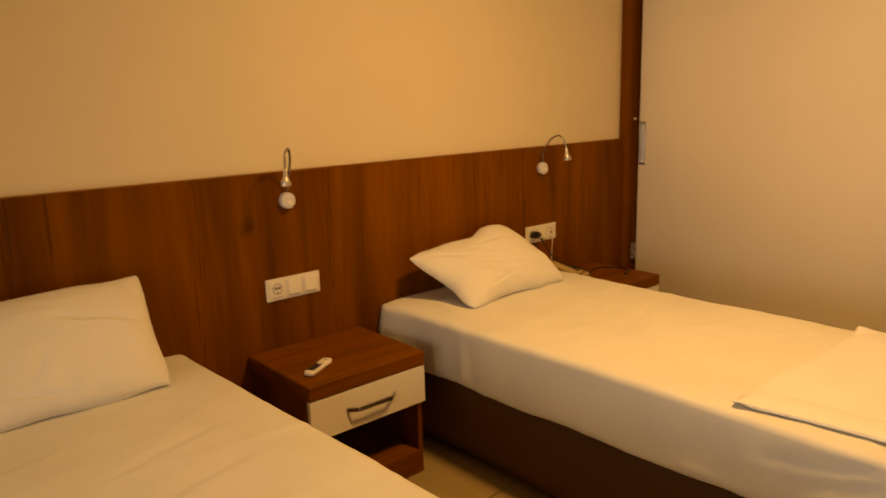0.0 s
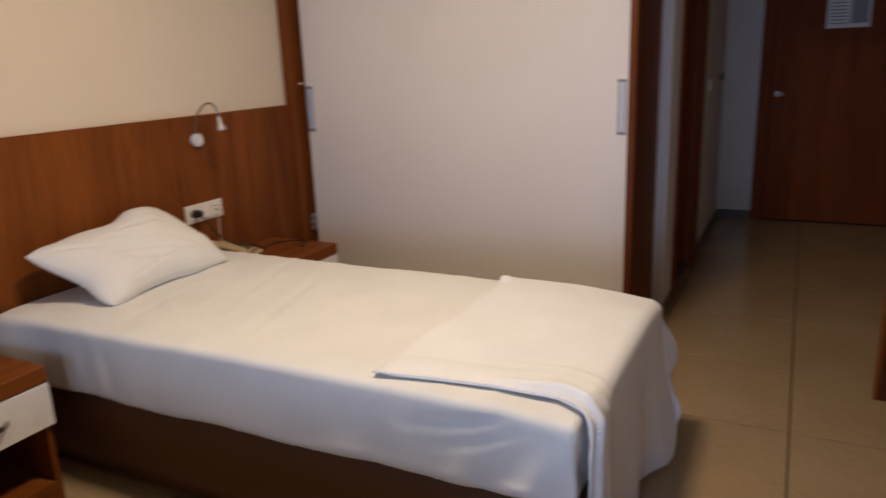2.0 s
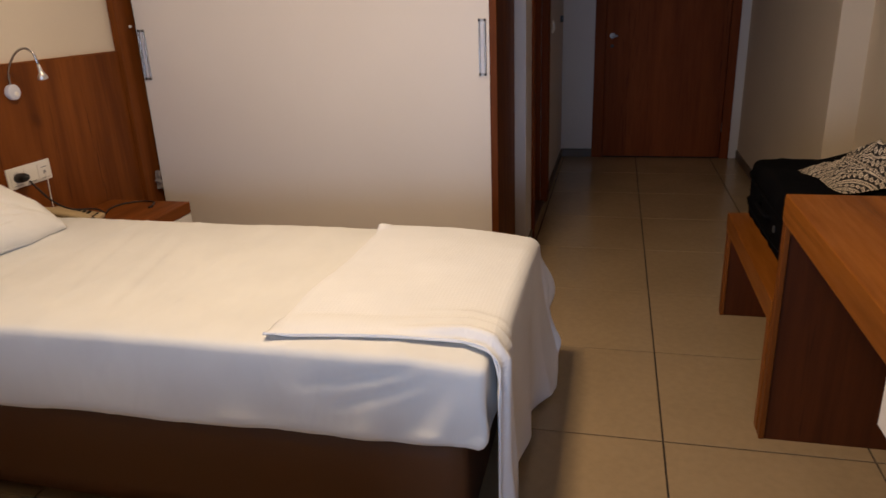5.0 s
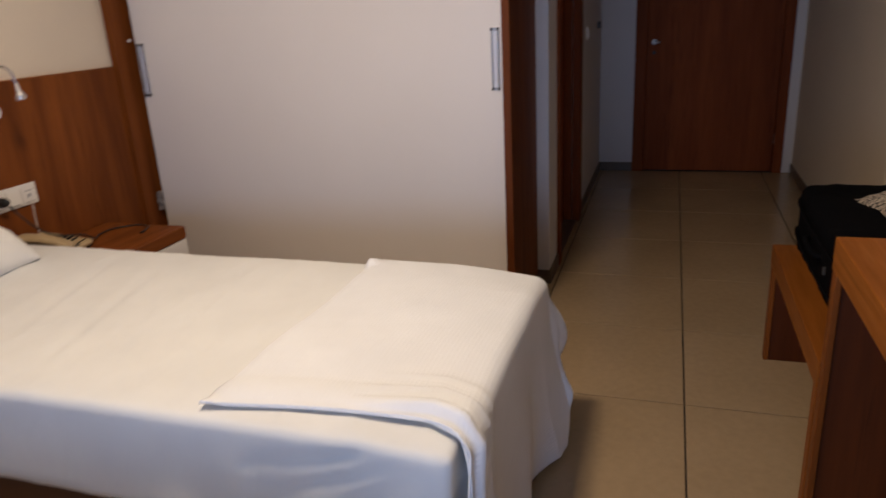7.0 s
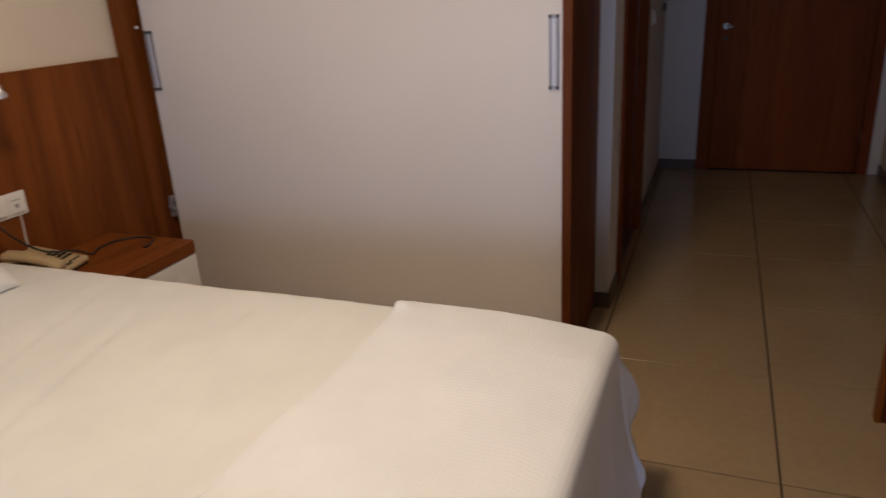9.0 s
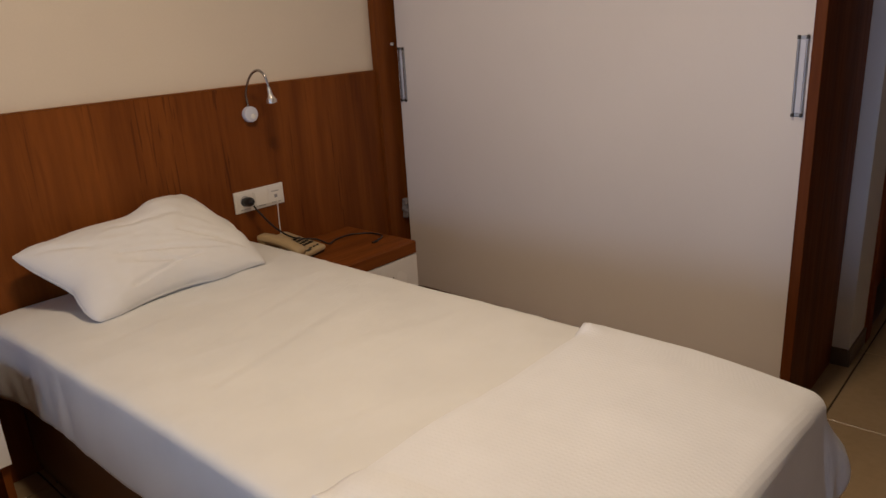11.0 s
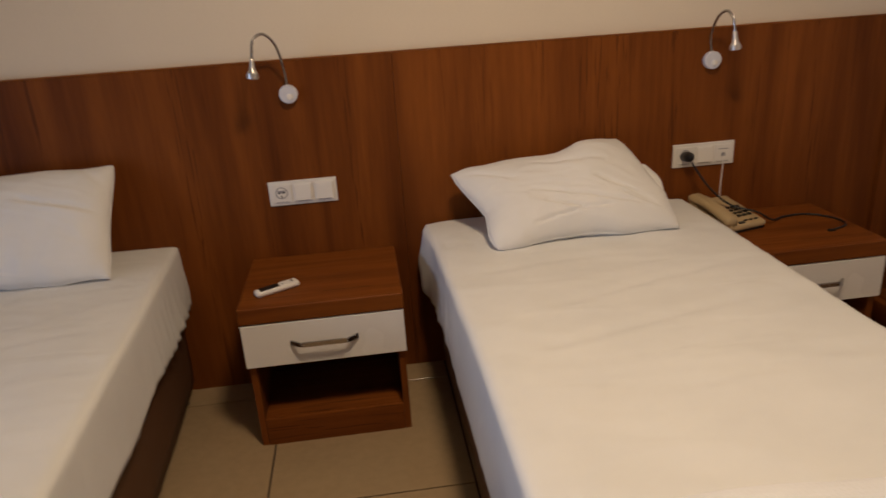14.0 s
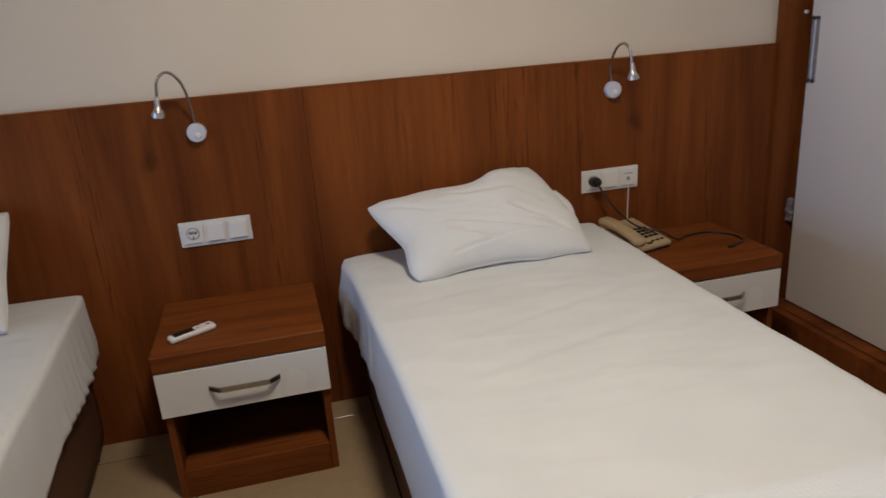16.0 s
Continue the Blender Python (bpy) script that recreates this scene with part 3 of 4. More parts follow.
def pillow(x, y, z, wide, high, thick, lean, turn, label, seed, step, folds):
    """A soft pillow that leans back; step raises the far half of its upper edge."""
    t = thing("pillow", label, "pillow", x, y, z, turn, group="white pillows")

    def half(sign):
        def place(u, v):
            a, b = 2 * u - 1, 2 * v - 1
            rim = max(0.0, (1 - abs(a) ** 3.4) * (1 - abs(b) ** 3.0)) ** 0.58
            blunt = 1 - (0.045 + (0.045 * step if a < 0 else 0.0)) * (a * b) ** 4
            px = a * blunt * wide / 2 * (1 - 0.05 * (1 - b * b)) + 0.010 * wave((a, b, seed), 1.3)
            pz = b * blunt * high / 2 * (1 - 0.05 * (1 - a * a)) + 0.012 * wave((a, b, seed + 4), 1.1) + 0.006 * wave((a * 3, b, seed), 1.5)
            depth = thick / 2 * rim * (1 + 0.22 * wave((a, b, seed + sign), 1.2))
            if sign > 0:
                press = sum(k * crease(a, b, *f) for k, *f in folds)
                depth += rim * (0.016 * press + 0.006 * max(0.0, 0.2 - b) * math.sin(a * 26 + 3 * wave((a, b, 1), 2, seed)) * max(0.0, wave((a, b, 4), 1.5, seed)) + 0.0025 * ridge((a * 0.9, b * 2.0 + 0.7 * a, 2), 1.6, seed + 7) + 0.003 * wave((a, b, seed), 6.0))
            up = max(0.0, b + 0.2) / 1.2
            s = min(1.0, max(0.0, (a + 0.05) / 0.45))
            s = s * s * (3 - 2 * s)
            pz += step * (up * (0.045 * s - 0.034 * (1 - s) * max(0, -a)) - 0.014 * (1 - up) * max(0, -a))
            px -= step * (max(0.0, a) * (0.095 * up + 0.012) + max(0.0, -a) * (0.032 * up - 0.060 * (1 - up)))
            return Vector((px, -sign * depth, pz))
        return place

    bm = surface(96, 64, half(1))
    back = surface(96, 64, half(-1))
    bmesh.ops.reverse_faces(back, faces=back.faces)
    mesh = bpy.data.meshes.new("back")
    back.to_mesh(mesh)
    back.free()
    bm.from_mesh(mesh)
    bpy.data.meshes.remove(mesh)
    bmesh.ops.remove_doubles(bm, verts=bm.verts, dist=0.0008)
    bmesh.ops.recalc_face_normals(bm, faces=bm.faces)
    bm.transform(pose(0, 0, 0, lean))
    for v in bm.verts:
        v.co.y += 0.055 * step * max(0.0, -v.co.x / (wide / 2)) * v.co.z / (high / 2)
    case_part = part("pillowcase", bm, PILLOWCASE, t)

    def rim_point(k):
        k = k % 1.0 * 4
        side, f = int(k), k - int(k)
        u, v = ((f, 0.0), (1.0, f), (1 - f, 1.0), (0.0, 1 - f))[side]
        q = pose(0, 0, 0, lean) @ half(1)(u, v)
        q.y += 0.055 * step * max(0.0, -q.x / (wide / 2)) * q.z / (high / 2)
        return q

    part("seam", tube([rim_point(k / 72) for k in range(73)], 0.0014, 6, 2), PILLOWCASE, case_part, "stitched white seam round the case")

    if step == 0:
        return t

    def flap(u, v):
        b, a = -0.30 + 0.85 * u, 0.72 + 0.29 * v
        return Vector((a * wide / 2 - 0.02 * step * u - 0.025 * (2 * u - 1) ** 2 * v, 0.030 + 0.014 * math.sin(v * 2.5) + 0.006 * wave((u, v, seed), 3), b * high / 2 + 0.03 * step))

    bm = surface(14, 8, flap)
    bm.transform(pose(0, 0, 0, lean))
    thicken(part("pillowcase_flap", bm, PILLOWCASE, t, "tucked open end of the pillowcase"), 0.004)
    return t


FOLDS_B = ((0.75, -0.42, -0.10, 0.72, -0.62, 0.04), (0.9, 0.30, 0.02, 0.80, -0.58, 0.04), (1.2, -0.45, -0.80, 0.35, -0.58, 0.04), (0.9, -0.30, -0.42, 0.10, -0.62, 0.035), (0.8, 0.45, -0.30, 0.85, -0.68, 0.03), (0.6, -0.95, 0.75, -0.55, 0.25, 0.05), (0.5, -0.2, 0.55, 0.5, 0.35, 0.09))
FOLDS_A = ((0.9, 0.25, 0.35, 0.95, 0.10, 0.05), (0.4, -0.15, -0.70, 0.10, 0.05, 0.06), (0.6, -0.5, -0.55, 0.3, -0.85, 0.06), (0.5, 0.7, 0.95, 0.95, 0.55, 0.05))
pillow(-1.266, -0.213, 0.681, 0.715, 0.352, 0.165, -54, 0, "white cotton pillow propped crookedly against the headboard", 2.0, 1.0, FOLDS_B)
pillow(-3.036, -0.166, 0.722, 0.69, 0.39, 0.14, -38, 0, "white cotton pillow standing against the headboard", 8.0, 0.0, FOLDS_A)

# ---- waffle blanket over the foot of the bed ----
blanket = thing("blanket", "white waffle cotton blanket folded over the bed foot", "blanket", BED_B, -2.045, 0.5785)


def drape(u, v):
    """Flat cloth laid over the bed's corner: u across the bed, v towards and past the foot."""
    edge_x, edge_y, r = 0.482, -0.012, 0.038
    left = -0.425 + 0.125 * min(v, 0.44) - 0.40 * max(0.0, min(v, 0.60) - 0.44) + 0.010 * math.sin(9 * v)
    x = left + u * (0.80 - left + 0.03 * v)
    y = 0.525 - v * (1.10 - 0.30 * min(1.0, max(0.0, (x - 0.40) / 0.22))) + 0.012 * math.sin(7 * u)
    ox, oy = max(0.0, x - edge_x), max(0.0, edge_y - y)
    d = math.hypot(ox, oy)
    q = Vector((min(x, edge_x), max(y, edge_y), 0.004 * wave((x, y, 0), 4, 1.0)))
    if d > 1e-6:
        way = Vector((ox / d, -oy / d, 0))
        bend = min(d / r, math.pi / 2)
        q += way * r * math.sin(bend) + Vector((0, 0, -r * (1 - math.cos(bend))))
        rest = max(0.0, d - r * math.pi / 2)
        around = math.atan2(ox, oy)
        fold = math.sin(around * 9 + 1.0) * min(1.0, ox * oy * 30) + 0.55 * math.sin((x * 17 if ox < oy else y * 15) + 2 * wave((x, y, 2), 3))
        tip = min(1.0, max(0.0, (x - 0.20) / 0.14))
        q += Vector((0, 0, -rest * 0.985)) + Vector((way.x * 0.02, way.y * (0.01 + 0.14 * tip * min(1.0, rest * 2.2)), 0)) * rest + way * rest * (0.05 + 0.05 * tip) * fold * min(1.0, rest * 3)
        q.x += 0.055 * math.sin(math.pi * min(1.0, rest / 0.30)) * min(1.0, ox * 6)
        near = min(1.0, ox * 5) * max(0.0, 1 - max(0.0, y) / 0.3)
        q.y -= near * (0.060 * math.sin(math.pi * min(1.0, rest / 0.26)) + 0.02 * rest)
    if u < 0.10 and d < 0.02:
        q.z += 0.006 * math.sin(min(1.0, u / 0.10) * math.pi) * (1.2 - 0.6 * v)
    # the loose edge gathers into pleats on its way over the foot
    loose = min(1.0, max(0.0, (v - 0.27) / 0.20)) * max(0.0, 1 - u / 0.17)
    if loose > 0:
        out = Vector((0, -1, 0.15)) if d > 0.04 else Vector((0, -0.25, 1))
        run = u * 118 + 1.3 * wave((v * 2, 0, 0), 1.5, 3.0) - 5 * v
        q += out * loose * min(1.0, 0.2 + u / 0.035) * (0.016 * (1 + math.sin(run)) + 0.004 * math.sin(run * 2.3 + 1))
    q.z -= 0.011 * max(0.0, 1 - v / 0.03) + sag(q.x, q.y - 2.033)
    # rolled corners of the upper hem
    q.z += 0.022 * math.exp(-((x - 0.455) / 0.030) ** 2 - (v / 0.035) ** 2) + 0.016 * math.exp(-(u / 0.022) ** 2 - (v / 0.03) ** 2)
    q.z = max(q.z, -0.555)
    return q


ob = part("cover", surface(190, 110, drape, lambda u, v: (u * 1.20, v * 1.10)), WAFFLE, blanket)
thicken(ob, 0.004)
hem = [drape(0.004, k / 14) + Vector((0, 0, 0.002)) for k in range(15)]
part("hem", tube(hem, 0.0032, 8, 4), WAFFLE, blanket, "rolled white edge of the blanket")


# ---- nightstands ----
def nightstand(x, label):
    n = thing("nightstand", label, "nightstand", x, 0, 0, group="nightstands")
    w, d = 0.248, 0.425
    part("top", box(-w, w, -d, -0.001, 0.436, 0.490, 0.006, 3), WOOD_X, n)
    for s in (-1, 1):
        part("side_panel", box(s * (w - 0.008), s * (w - 0.028), -d + 0.018, -0.001, 0, 0.435, 0.001), WOOD_Z, n)
    # the cavity's shade is put into the colour of its back
    part("back_panel", box(-w + 0.029, w - 0.029, -0.016, -0.002, 0.096, 0.434), WOOD_SHADED, n)
    part("shelf", box(-w + 0.029, w - 0.029, -d + 0.030, -0.017, 0.078, 0.095, 0.001), WOOD_X, n)
    part("plinth", box(-w + 0.029, w - 0.029, -d + 0.016, -d + 0.029, 0.0, 0.094, 0.001), WOOD_X, n)
    part("drawer_box", box(-w + 0.032, w - 0.032, -d + 0.020, -0.03, 0.31, 0.42), DARK, n)
    front = part("drawer_front", box(-w + 0.003, w - 0.003, -d + 0.001, -d + 0.018, 0.292, 0.433, 0.0015), GLOSS_WHITE, n, "glossy white drawer front")
    y = -d
    handle = part("handle", box(-0.068, 0.068, y - 0.030, y - 0.024, 0.359, 0.375, 0.0015), CHROME, front, "brushed chrome bow handle")
    for s in (-1, 1):
        bm = box(-0.020, 0.020, -0.003, 0.003, 0.359, 0.375, 0.0015)
        bm.transform(pose(s * 0.086, y - 0.0145, 0, 0, 0, s * 38))
        part("handle_end", bm, CHROME, handle)
    return n


nightstand(-2.080, "walnut nightstand with white drawer between the beds")
nightstand(-0.500, "walnut nightstand with white drawer beside the wardrobe")


# ---- reading lamps ----
def reading_lamp(x, label, neck, tip):
    lamp_thing = thing("reading_lamp", label, "wall lamp", x, 0, 1.048, group="reading lamps")
    base = part("base", lathe([(0.028, 0.0), (0.030, 0.004), (0.030, 0.020), (0.027, 0.024), (0.010, 0.0245)], pose(0, 0, 0, 90), 32), LILAC, lamp_thing, "round pale grey wall plate")
    part("switch", lathe([(0.010, 0), (0.010, 0.003), (0.007, 0.005)], pose(0.004, -0.0245, -0.008, 90), 16), PLASTIC, base)
    part("gooseneck", tube(neck, 0.0044, 8, 14, 0.10), CHROME, lamp_thing, "chrome gooseneck arm")
    a, b = Vector(neck[-1]), Vector(tip)
    b = a + 0.9 * (b - a)
    turn = (b - a).to_track_quat("Z", "Y").to_matrix().to_4x4()
    l = (b - a).length
    head_part = part("lamp_head", smooth(lathe([(0.0055, -0.004), (0.0070, l * 0.10), (0.0085, l * 0.40), (0.0105, l * 0.58), (0.0150, l * 0.70), (0.0180, l * 0.80)], Matrix.Translation(a) @ turn, 24)), SATIN, lamp_thing, "conical satin metal lamp head")
    part("collar", lathe([(0.0178, l * 0.80), (0.0186, l * 0.81), (0.0186, l), (0.0160, l)], Matrix.Translation(a) @ turn, 24), SATIN, head_part)
    part("lens", lathe([(0.015, l + 0.0005), (0.012, l + 0.003)], Matrix.Translation(a) @ turn, 16), PLASTIC, head_part)


reading_lamp(-2.127, "chrome gooseneck reading lamp with round base, switched off",
             [(0.0, -0.012, 0.028), (-0.002, -0.038, 0.085), (-0.014, -0.080, 0.160), (-0.042, -0.120, 0.196), (-0.070, -0.148, 0.180), (-0.079, -0.158, 0.130)], (-0.084, -0.163, 0.068))
reading_lamp(-0.690, "chrome gooseneck reading lamp above the telephone, switched off",
             [(-0.004, -0.012, 0.028), (-0.022, -0.036, 0.085), (-0.028, -0.088, 0.146), (-0.022, -0.132, 0.166), (-0.015, -0.160, 0.146), (-0.011, -0.170, 0.102)], (-0.007, -0.175, 0.044))


# ---- socket plates ----
def module(parent, x, kind):
    m = part("module", box(x - 0.032, x + 0.032, -0.0125, -0.008, -0.032, 0.032, 0.002), PLASTIC, parent)
    if kind == "socket":
        part("well", lathe([(0.020, 0), (0.0205, 0.0012), (0.018, 0.0012), (0.0175, -0.002)], pose(x, -0.0125, 0.003, 90), 28), GREY, m)
        part("well_face", lathe([(0.0172, 0), (0.0172, 0.0016)], pose(x, -0.0125, 0.003, 90), 28), PLASTIC, m)
        # grey strip painting the shade in the upper half of the well
        part("shutter", box(x - 0.013, x + 0.013, -0.0146, -0.0138, 0.002, 0.012, 0.0003), GREY, m)
        part("earth_clip", box(x - 0.002, x + 0.002, -0.0148, -0.0138, -0.013, -0.005), DARK, m)
        for k in (-1, 1):
            part("hole", lathe([(0.003, 0), (0.003, 0.0024)], pose(x + k * 0.0085, -0.0127, 0.004, 90), 10), BLACK, m)
    elif kind == "rocker":
        bm = box(x - 0.026, x + 0.026, -0.004, 0.0, -0.027, 0.027, 0.001)
        bm.transform(pose(0, -0.0125, 0, -4))
        part("rocker", bm, PLASTIC, m)
    else:
        part("jack", box(x - 0.006, x + 0.006, -0.0145, -0.012, -0.012, 0.002), GREY, m)
        part("print", box(x - 0.018, x + 0.018, -0.0130, -0.0122, 0.014, 0.017), GREY, m)
    part("label_strip", box(x - 0.022, x + 0.022, -0.0131, -0.0122, -0.0305, -0.0285), GREY, m)
    return m


def plate(x, kinds, label, y=0.0, z=0.718, rz=0):
    p = thing("socket_plate", label, "socket", x, y, z, rz, group="wall plates")
    wide = 0.0765 * len(kinds) / 2
    part("frame", box(-wide, wide, -0.008, -0.0002, -0.042, 0.042, 0.002), PLASTIC, p)
    for k, kind in enumerate(kinds):
        module(p, (k - (len(kinds) - 1) / 2) * 0.072, kind)
    return p


plate(-2.123, ("socket", "rocker", "rocker"), "white triple wall plate with socket and two switches")
plate(-0.695, ("socket", "rocker", "jack"), "white triple wall plate with black plug and telephone jack")

# charger lead plugged in over the second nightstand
lead = thing("charger_cable", "thin black cable with plug lying on the nightstand", "cable", -0.767, -0.0125, 0.718)
plug = part("plug", lathe([(0.018, 0), (0.019, 0.026), (0.017, 0.040), (0.011, 0.052), (0.005, 0.058)], pose(0, 0, 0, 82), 20), BLACK, lead)
part("cord", tube([(0, -0.056, -0.008), (0.014, -0.062, -0.034), (0.07, -0.075, -0.110), (0.125, -0.11, -0.160), (0.20, -0.16, -0.180), (0.26, -0.16, -0.215), (0.33, -0.12, -0.222), (0.42, -0.115, -0.224),
                   (0.480, -0.18, -0.224), (0.475, -0.25, -0.224), (0.41, -0.285, -0.224)], 0.0036, 6, 8), BLACK, lead)
part("connector", box(0.385, 0.412, -0.293, -0.281, -0.2275, -0.2205, 0.002), BLACK, lead)


# ---- telephone ----
phone = thing("telephone", "beige push-button telephone on the nightstand", "telephone", -0.660, -0.132, 0.490, 14)
part("foot_plate", box(-0.080, 0.082, -0.096, 0.096, 0.0, 0.010, 0.002), BLACK, phone, "black underside of the telephone")
bm = box(-0.085, 0.087, -0.102, 0.102, 0.009, 0.045, 0.008, 3)
for v in bm.verts:
    if v.co.z > 0.02:
        v.co.z += (v.co.y + 0.02) * 0.20
part("body", bm, BEIGE, phone)
bm = soft_box(-0.088, -0.034, -0.104, 0.104, 0.046, 0.076, 0.013, 0.012)
for v in bm.verts:
    v.co.z += v.co.y * 0.20 + 0.014 - 1.1 * v.co.y ** 2
handset = part("handset", bm, BEIGE, phone, "beige handset lying in its cradle")
for s in (-1, 1):
    part("earpiece", lathe([(0.022, 0), (0.025, 0.012), (0.023, 0.030)], pose(-0.061, s * 0.078, 0.028 + s * 0.016), 20), BEIGE, handset)
part("print", box(-0.020, 0.004, -0.094, -0.080, 0.0298, 0.0335, 0.0006), DARK, phone)
for r in range(4):
    for c in range(3):
        y = 0.012 - r * 0.020
        part("key", box(0.008 + c * 0.022, 0.022 + c * 0.022, y - 0.0055, y + 0.0055, 0.045 + (y + 0.02) * 0.2, 0.051 + (y + 0.02) * 0.2, 0.0015), BLACK, phone)
for c in range(3):
    part("key", box(0.008 + c * 0.022, 0.020 + c * 0.022, -0.084, -0.078, 0.031, 0.0375, 0.001), BLACK, phone)
line = thing("telephone_line", "thin white telephone line down from the jack", "cable", -0.623, -0.012, 0.708)
part("cord", tube([(0, -0.003, 0), (-0.004, -0.012, -0.02), (-0.006, -0.010, -0.12), (-0.010, -0.022, -0.19), (-0.012, -0.030, -0.214)], 0.0022, 6, 6), PLASTIC, line)

# ---- remote control ----
remote = thing("remote_control", "white air-conditioner remote with dark display", "remote control", -2.215, -0.308, 0.490, 29)
part("shell", soft_box(-0.072, 0.072, -0.019, 0.019, 0.0, 0.020, 0.009, 0.008), PLASTIC, remote)
part("display", box(-0.058, 0.006, -0.0135, 0.0135, 0.0185, 0.0208, 0.0008), BLACK, remote, "dark display window")
part("lower_cover", box(0.0125, 0.066, -0.0150, 0.0150, 0.0180, 0.0206, 0.0012), PLASTIC, remote, "white sliding cover")
part("button", box(0.046, 0.056, -0.004, 0.004, 0.0200, 0.0218, 0.001), BLACK, remote)
part("button", box(0.015, 0.019, -0.009, 0.002, 0.0200, 0.0212, 0.0006), GREY, remote)

# ---- cloth caught behind the sliding door ----
scrap = thing("crumpled_cloth", "small grey cloth caught behind the wardrobe door", "cloth", 0.088, -0.040, 0.452)
part("fold", soft_box(-0.008, 0.008, -0.010, 0.020, 0.0, 0.095, 0.007, 0.004, lambda p, n: p + n * 0.010 * wave(p, 70, 2.0)), plain("grey_cloth", (0.20, 0.18, 0.175), 0.8, grain=120, spread=0.4), scrap)


# ---- desk ----
DY0, DY1 = -2.803, SOUTH + 0.004
desk = thing("desk", "long walnut writing desk with white drawer", "desk", 0, 0, 0)
part("desktop", box(-3.30, -0.975, DY1, DY0, 0.700, 0.780, 0.003), WOOD_DESK, desk)
for a, b in ((-1.014, -0.978), (-3.297, -3.261)):
    part("leg_post", box(a, b, DY0 - 0.018, DY0 - 0.002, 0, 0.699, 0.002), WOOD_DESK_Z, desk)
    # under-desk shade is coloured into this panel
    part("leg_panel", box(a + 0.004, b - 0.004, DY1, DY0 - 0.019, 0, 0.699, 0.001), WOOD_SHADED, desk, "walnut inset end panel, coloured darker for the shade there")
part("drawer_box", box(-2.32, -1.752, DY1 + 0.05, DY0 - 0.055, 0.535, 0.698), MELAMINE, desk)
front = part("drawer_front", box(-2.325, -1.748, DY0 - 0.054, DY0 - 0.036, 0.533, 0.696, 0.0015), GLOSS_WHITE, desk, "glossy white drawer front")
handle = part("handle", box(-2.105, -1.969, DY0 - 0.012, DY0 - 0.006, 0.600, 0.616, 0.0015), CHROME, front, "brushed chrome bow handle")
for s in (-1, 1):
    bm = box(-0.020, 0.020, -0.003, 0.003, 0.600, 0.616, 0.0015)
    bm.transform(pose(-2.037 + s * 0.086, DY0 - 0.0215, 0, 0, 0, -s * 38))
    part("handle_end", bm, CHROME, handle)

bench = thing("luggage_bench", "low walnut luggage bench beside the desk", "bench", 0, 0, 0)
part("bench_top", box(-0.970, -0.045, DY1, DY0, 0.375, 0.450, 0.003), WOOD_DESK, bench)
for a, b in ((-0.088, -0.048), (-0.967, -0.927)):
    part("leg_post", box(a, b, DY0 - 0.018, DY0 - 0.002, 0, 0.374, 0.002), WOOD_DESK_Z, bench)
    # panel coloured darker for the shade below the bench top
    part("leg_panel", box(a + 0.004, b - 0.004, DY1, DY0 - 0.019, 0, 0.374, 0.001), WOOD_SHADED, bench, "walnut inset end panel, coloured darker for the shade there")

mirror = thing("mirror", "walnut framed wall mirror above the desk", "mirror", 0, SOUTH + 0.002, 0)
for b in ((-0.675, -0.575, 0.845, 2.05), (-2.30, -2.20, 0.845, 2.05), (-2.20, -0.675, 1.95, 2.05), (-2.20, -0.675, 0.845, 0.945)):
    part("frame", box(b[0], b[1], 0, 0.03, b[2], b[3], 0.002), WOOD_DESK_Z, mirror)
part("mirror_glass", box(-2.20, -0.675, 0.0, 0.012, 0.945, 1.95), plain("mirror_silver", (0.9, 0.9, 0.9), 0.02, 1.0, spread=0.0, relief=0.0), mirror)
plate(-0.605, ("rocker", "rocker"), "white double switch plate beside the mirror", SOUTH, 0.722, 180)

# ---- suitcase and woven pouch ----
case = thing("suitcase", "black soft suitcase lying on the luggage bench", "suitcase", -0.50, -3.112, 0.450, 0)


def slumped(p, n):
    return p + n * (0.010 * wave(p, 5, 3) + 0.006 * ridge(p, 6, 1)) + Vector((0, 0, (0.085 * max(0.0, -p.y) / 0.25 - 0.03 * max(0.0, -p.x)) * max(0.0, p.z) / 0.25))


part("shell", soft_box(-0.36, 0.42, -0.228, 0.246, 0.0, 0.242, 0.042, 0.022, slumped), BLACK_CLOTH, case)
for z in (0.075, 0.180):
    ring = [(-0.362, -0.17, z), (-0.30, -0.231, z), (0.36, -0.231, z), (0.424, -0.17, z), (0.424, 0.17, z), (0.36, 0.251, z), (-0.30, 0.251, z), (-0.362, 0.17, z), (-0.362, -0.17, z)]
    part("piping", tube(ring, 0.005, 6, 6), BLACK_CLOTH, case)
part("handle", tube([(-0.05, 0.240, 0.13), (-0.02, 0.264, 0.13), (0.12, 0.264, 0.13), (0.15, 0.240, 0.13)], 0.009), BLACK_CLOTH, case, "black side carry handle")
part("tag", box(-0.118, -0.106, 0.246, 0.252, 0.10, 0.122), DARK, case, "small dark luggage tag")
for y in (-0.17, 0.18):
    part("wheel", lathe([(0.02, -0.014), (0.024, -0.008), (0.024, 0.008), (0.02, 0.014)], pose(0.425, y, 0.026, 90), 18), GREY, case, "grey suitcase wheel")

pouch = thing("fabric_pouch", "black and cream woven cloth pouch on the suitcase", "pouch", -0.49, -3.165, 0.690, 0)


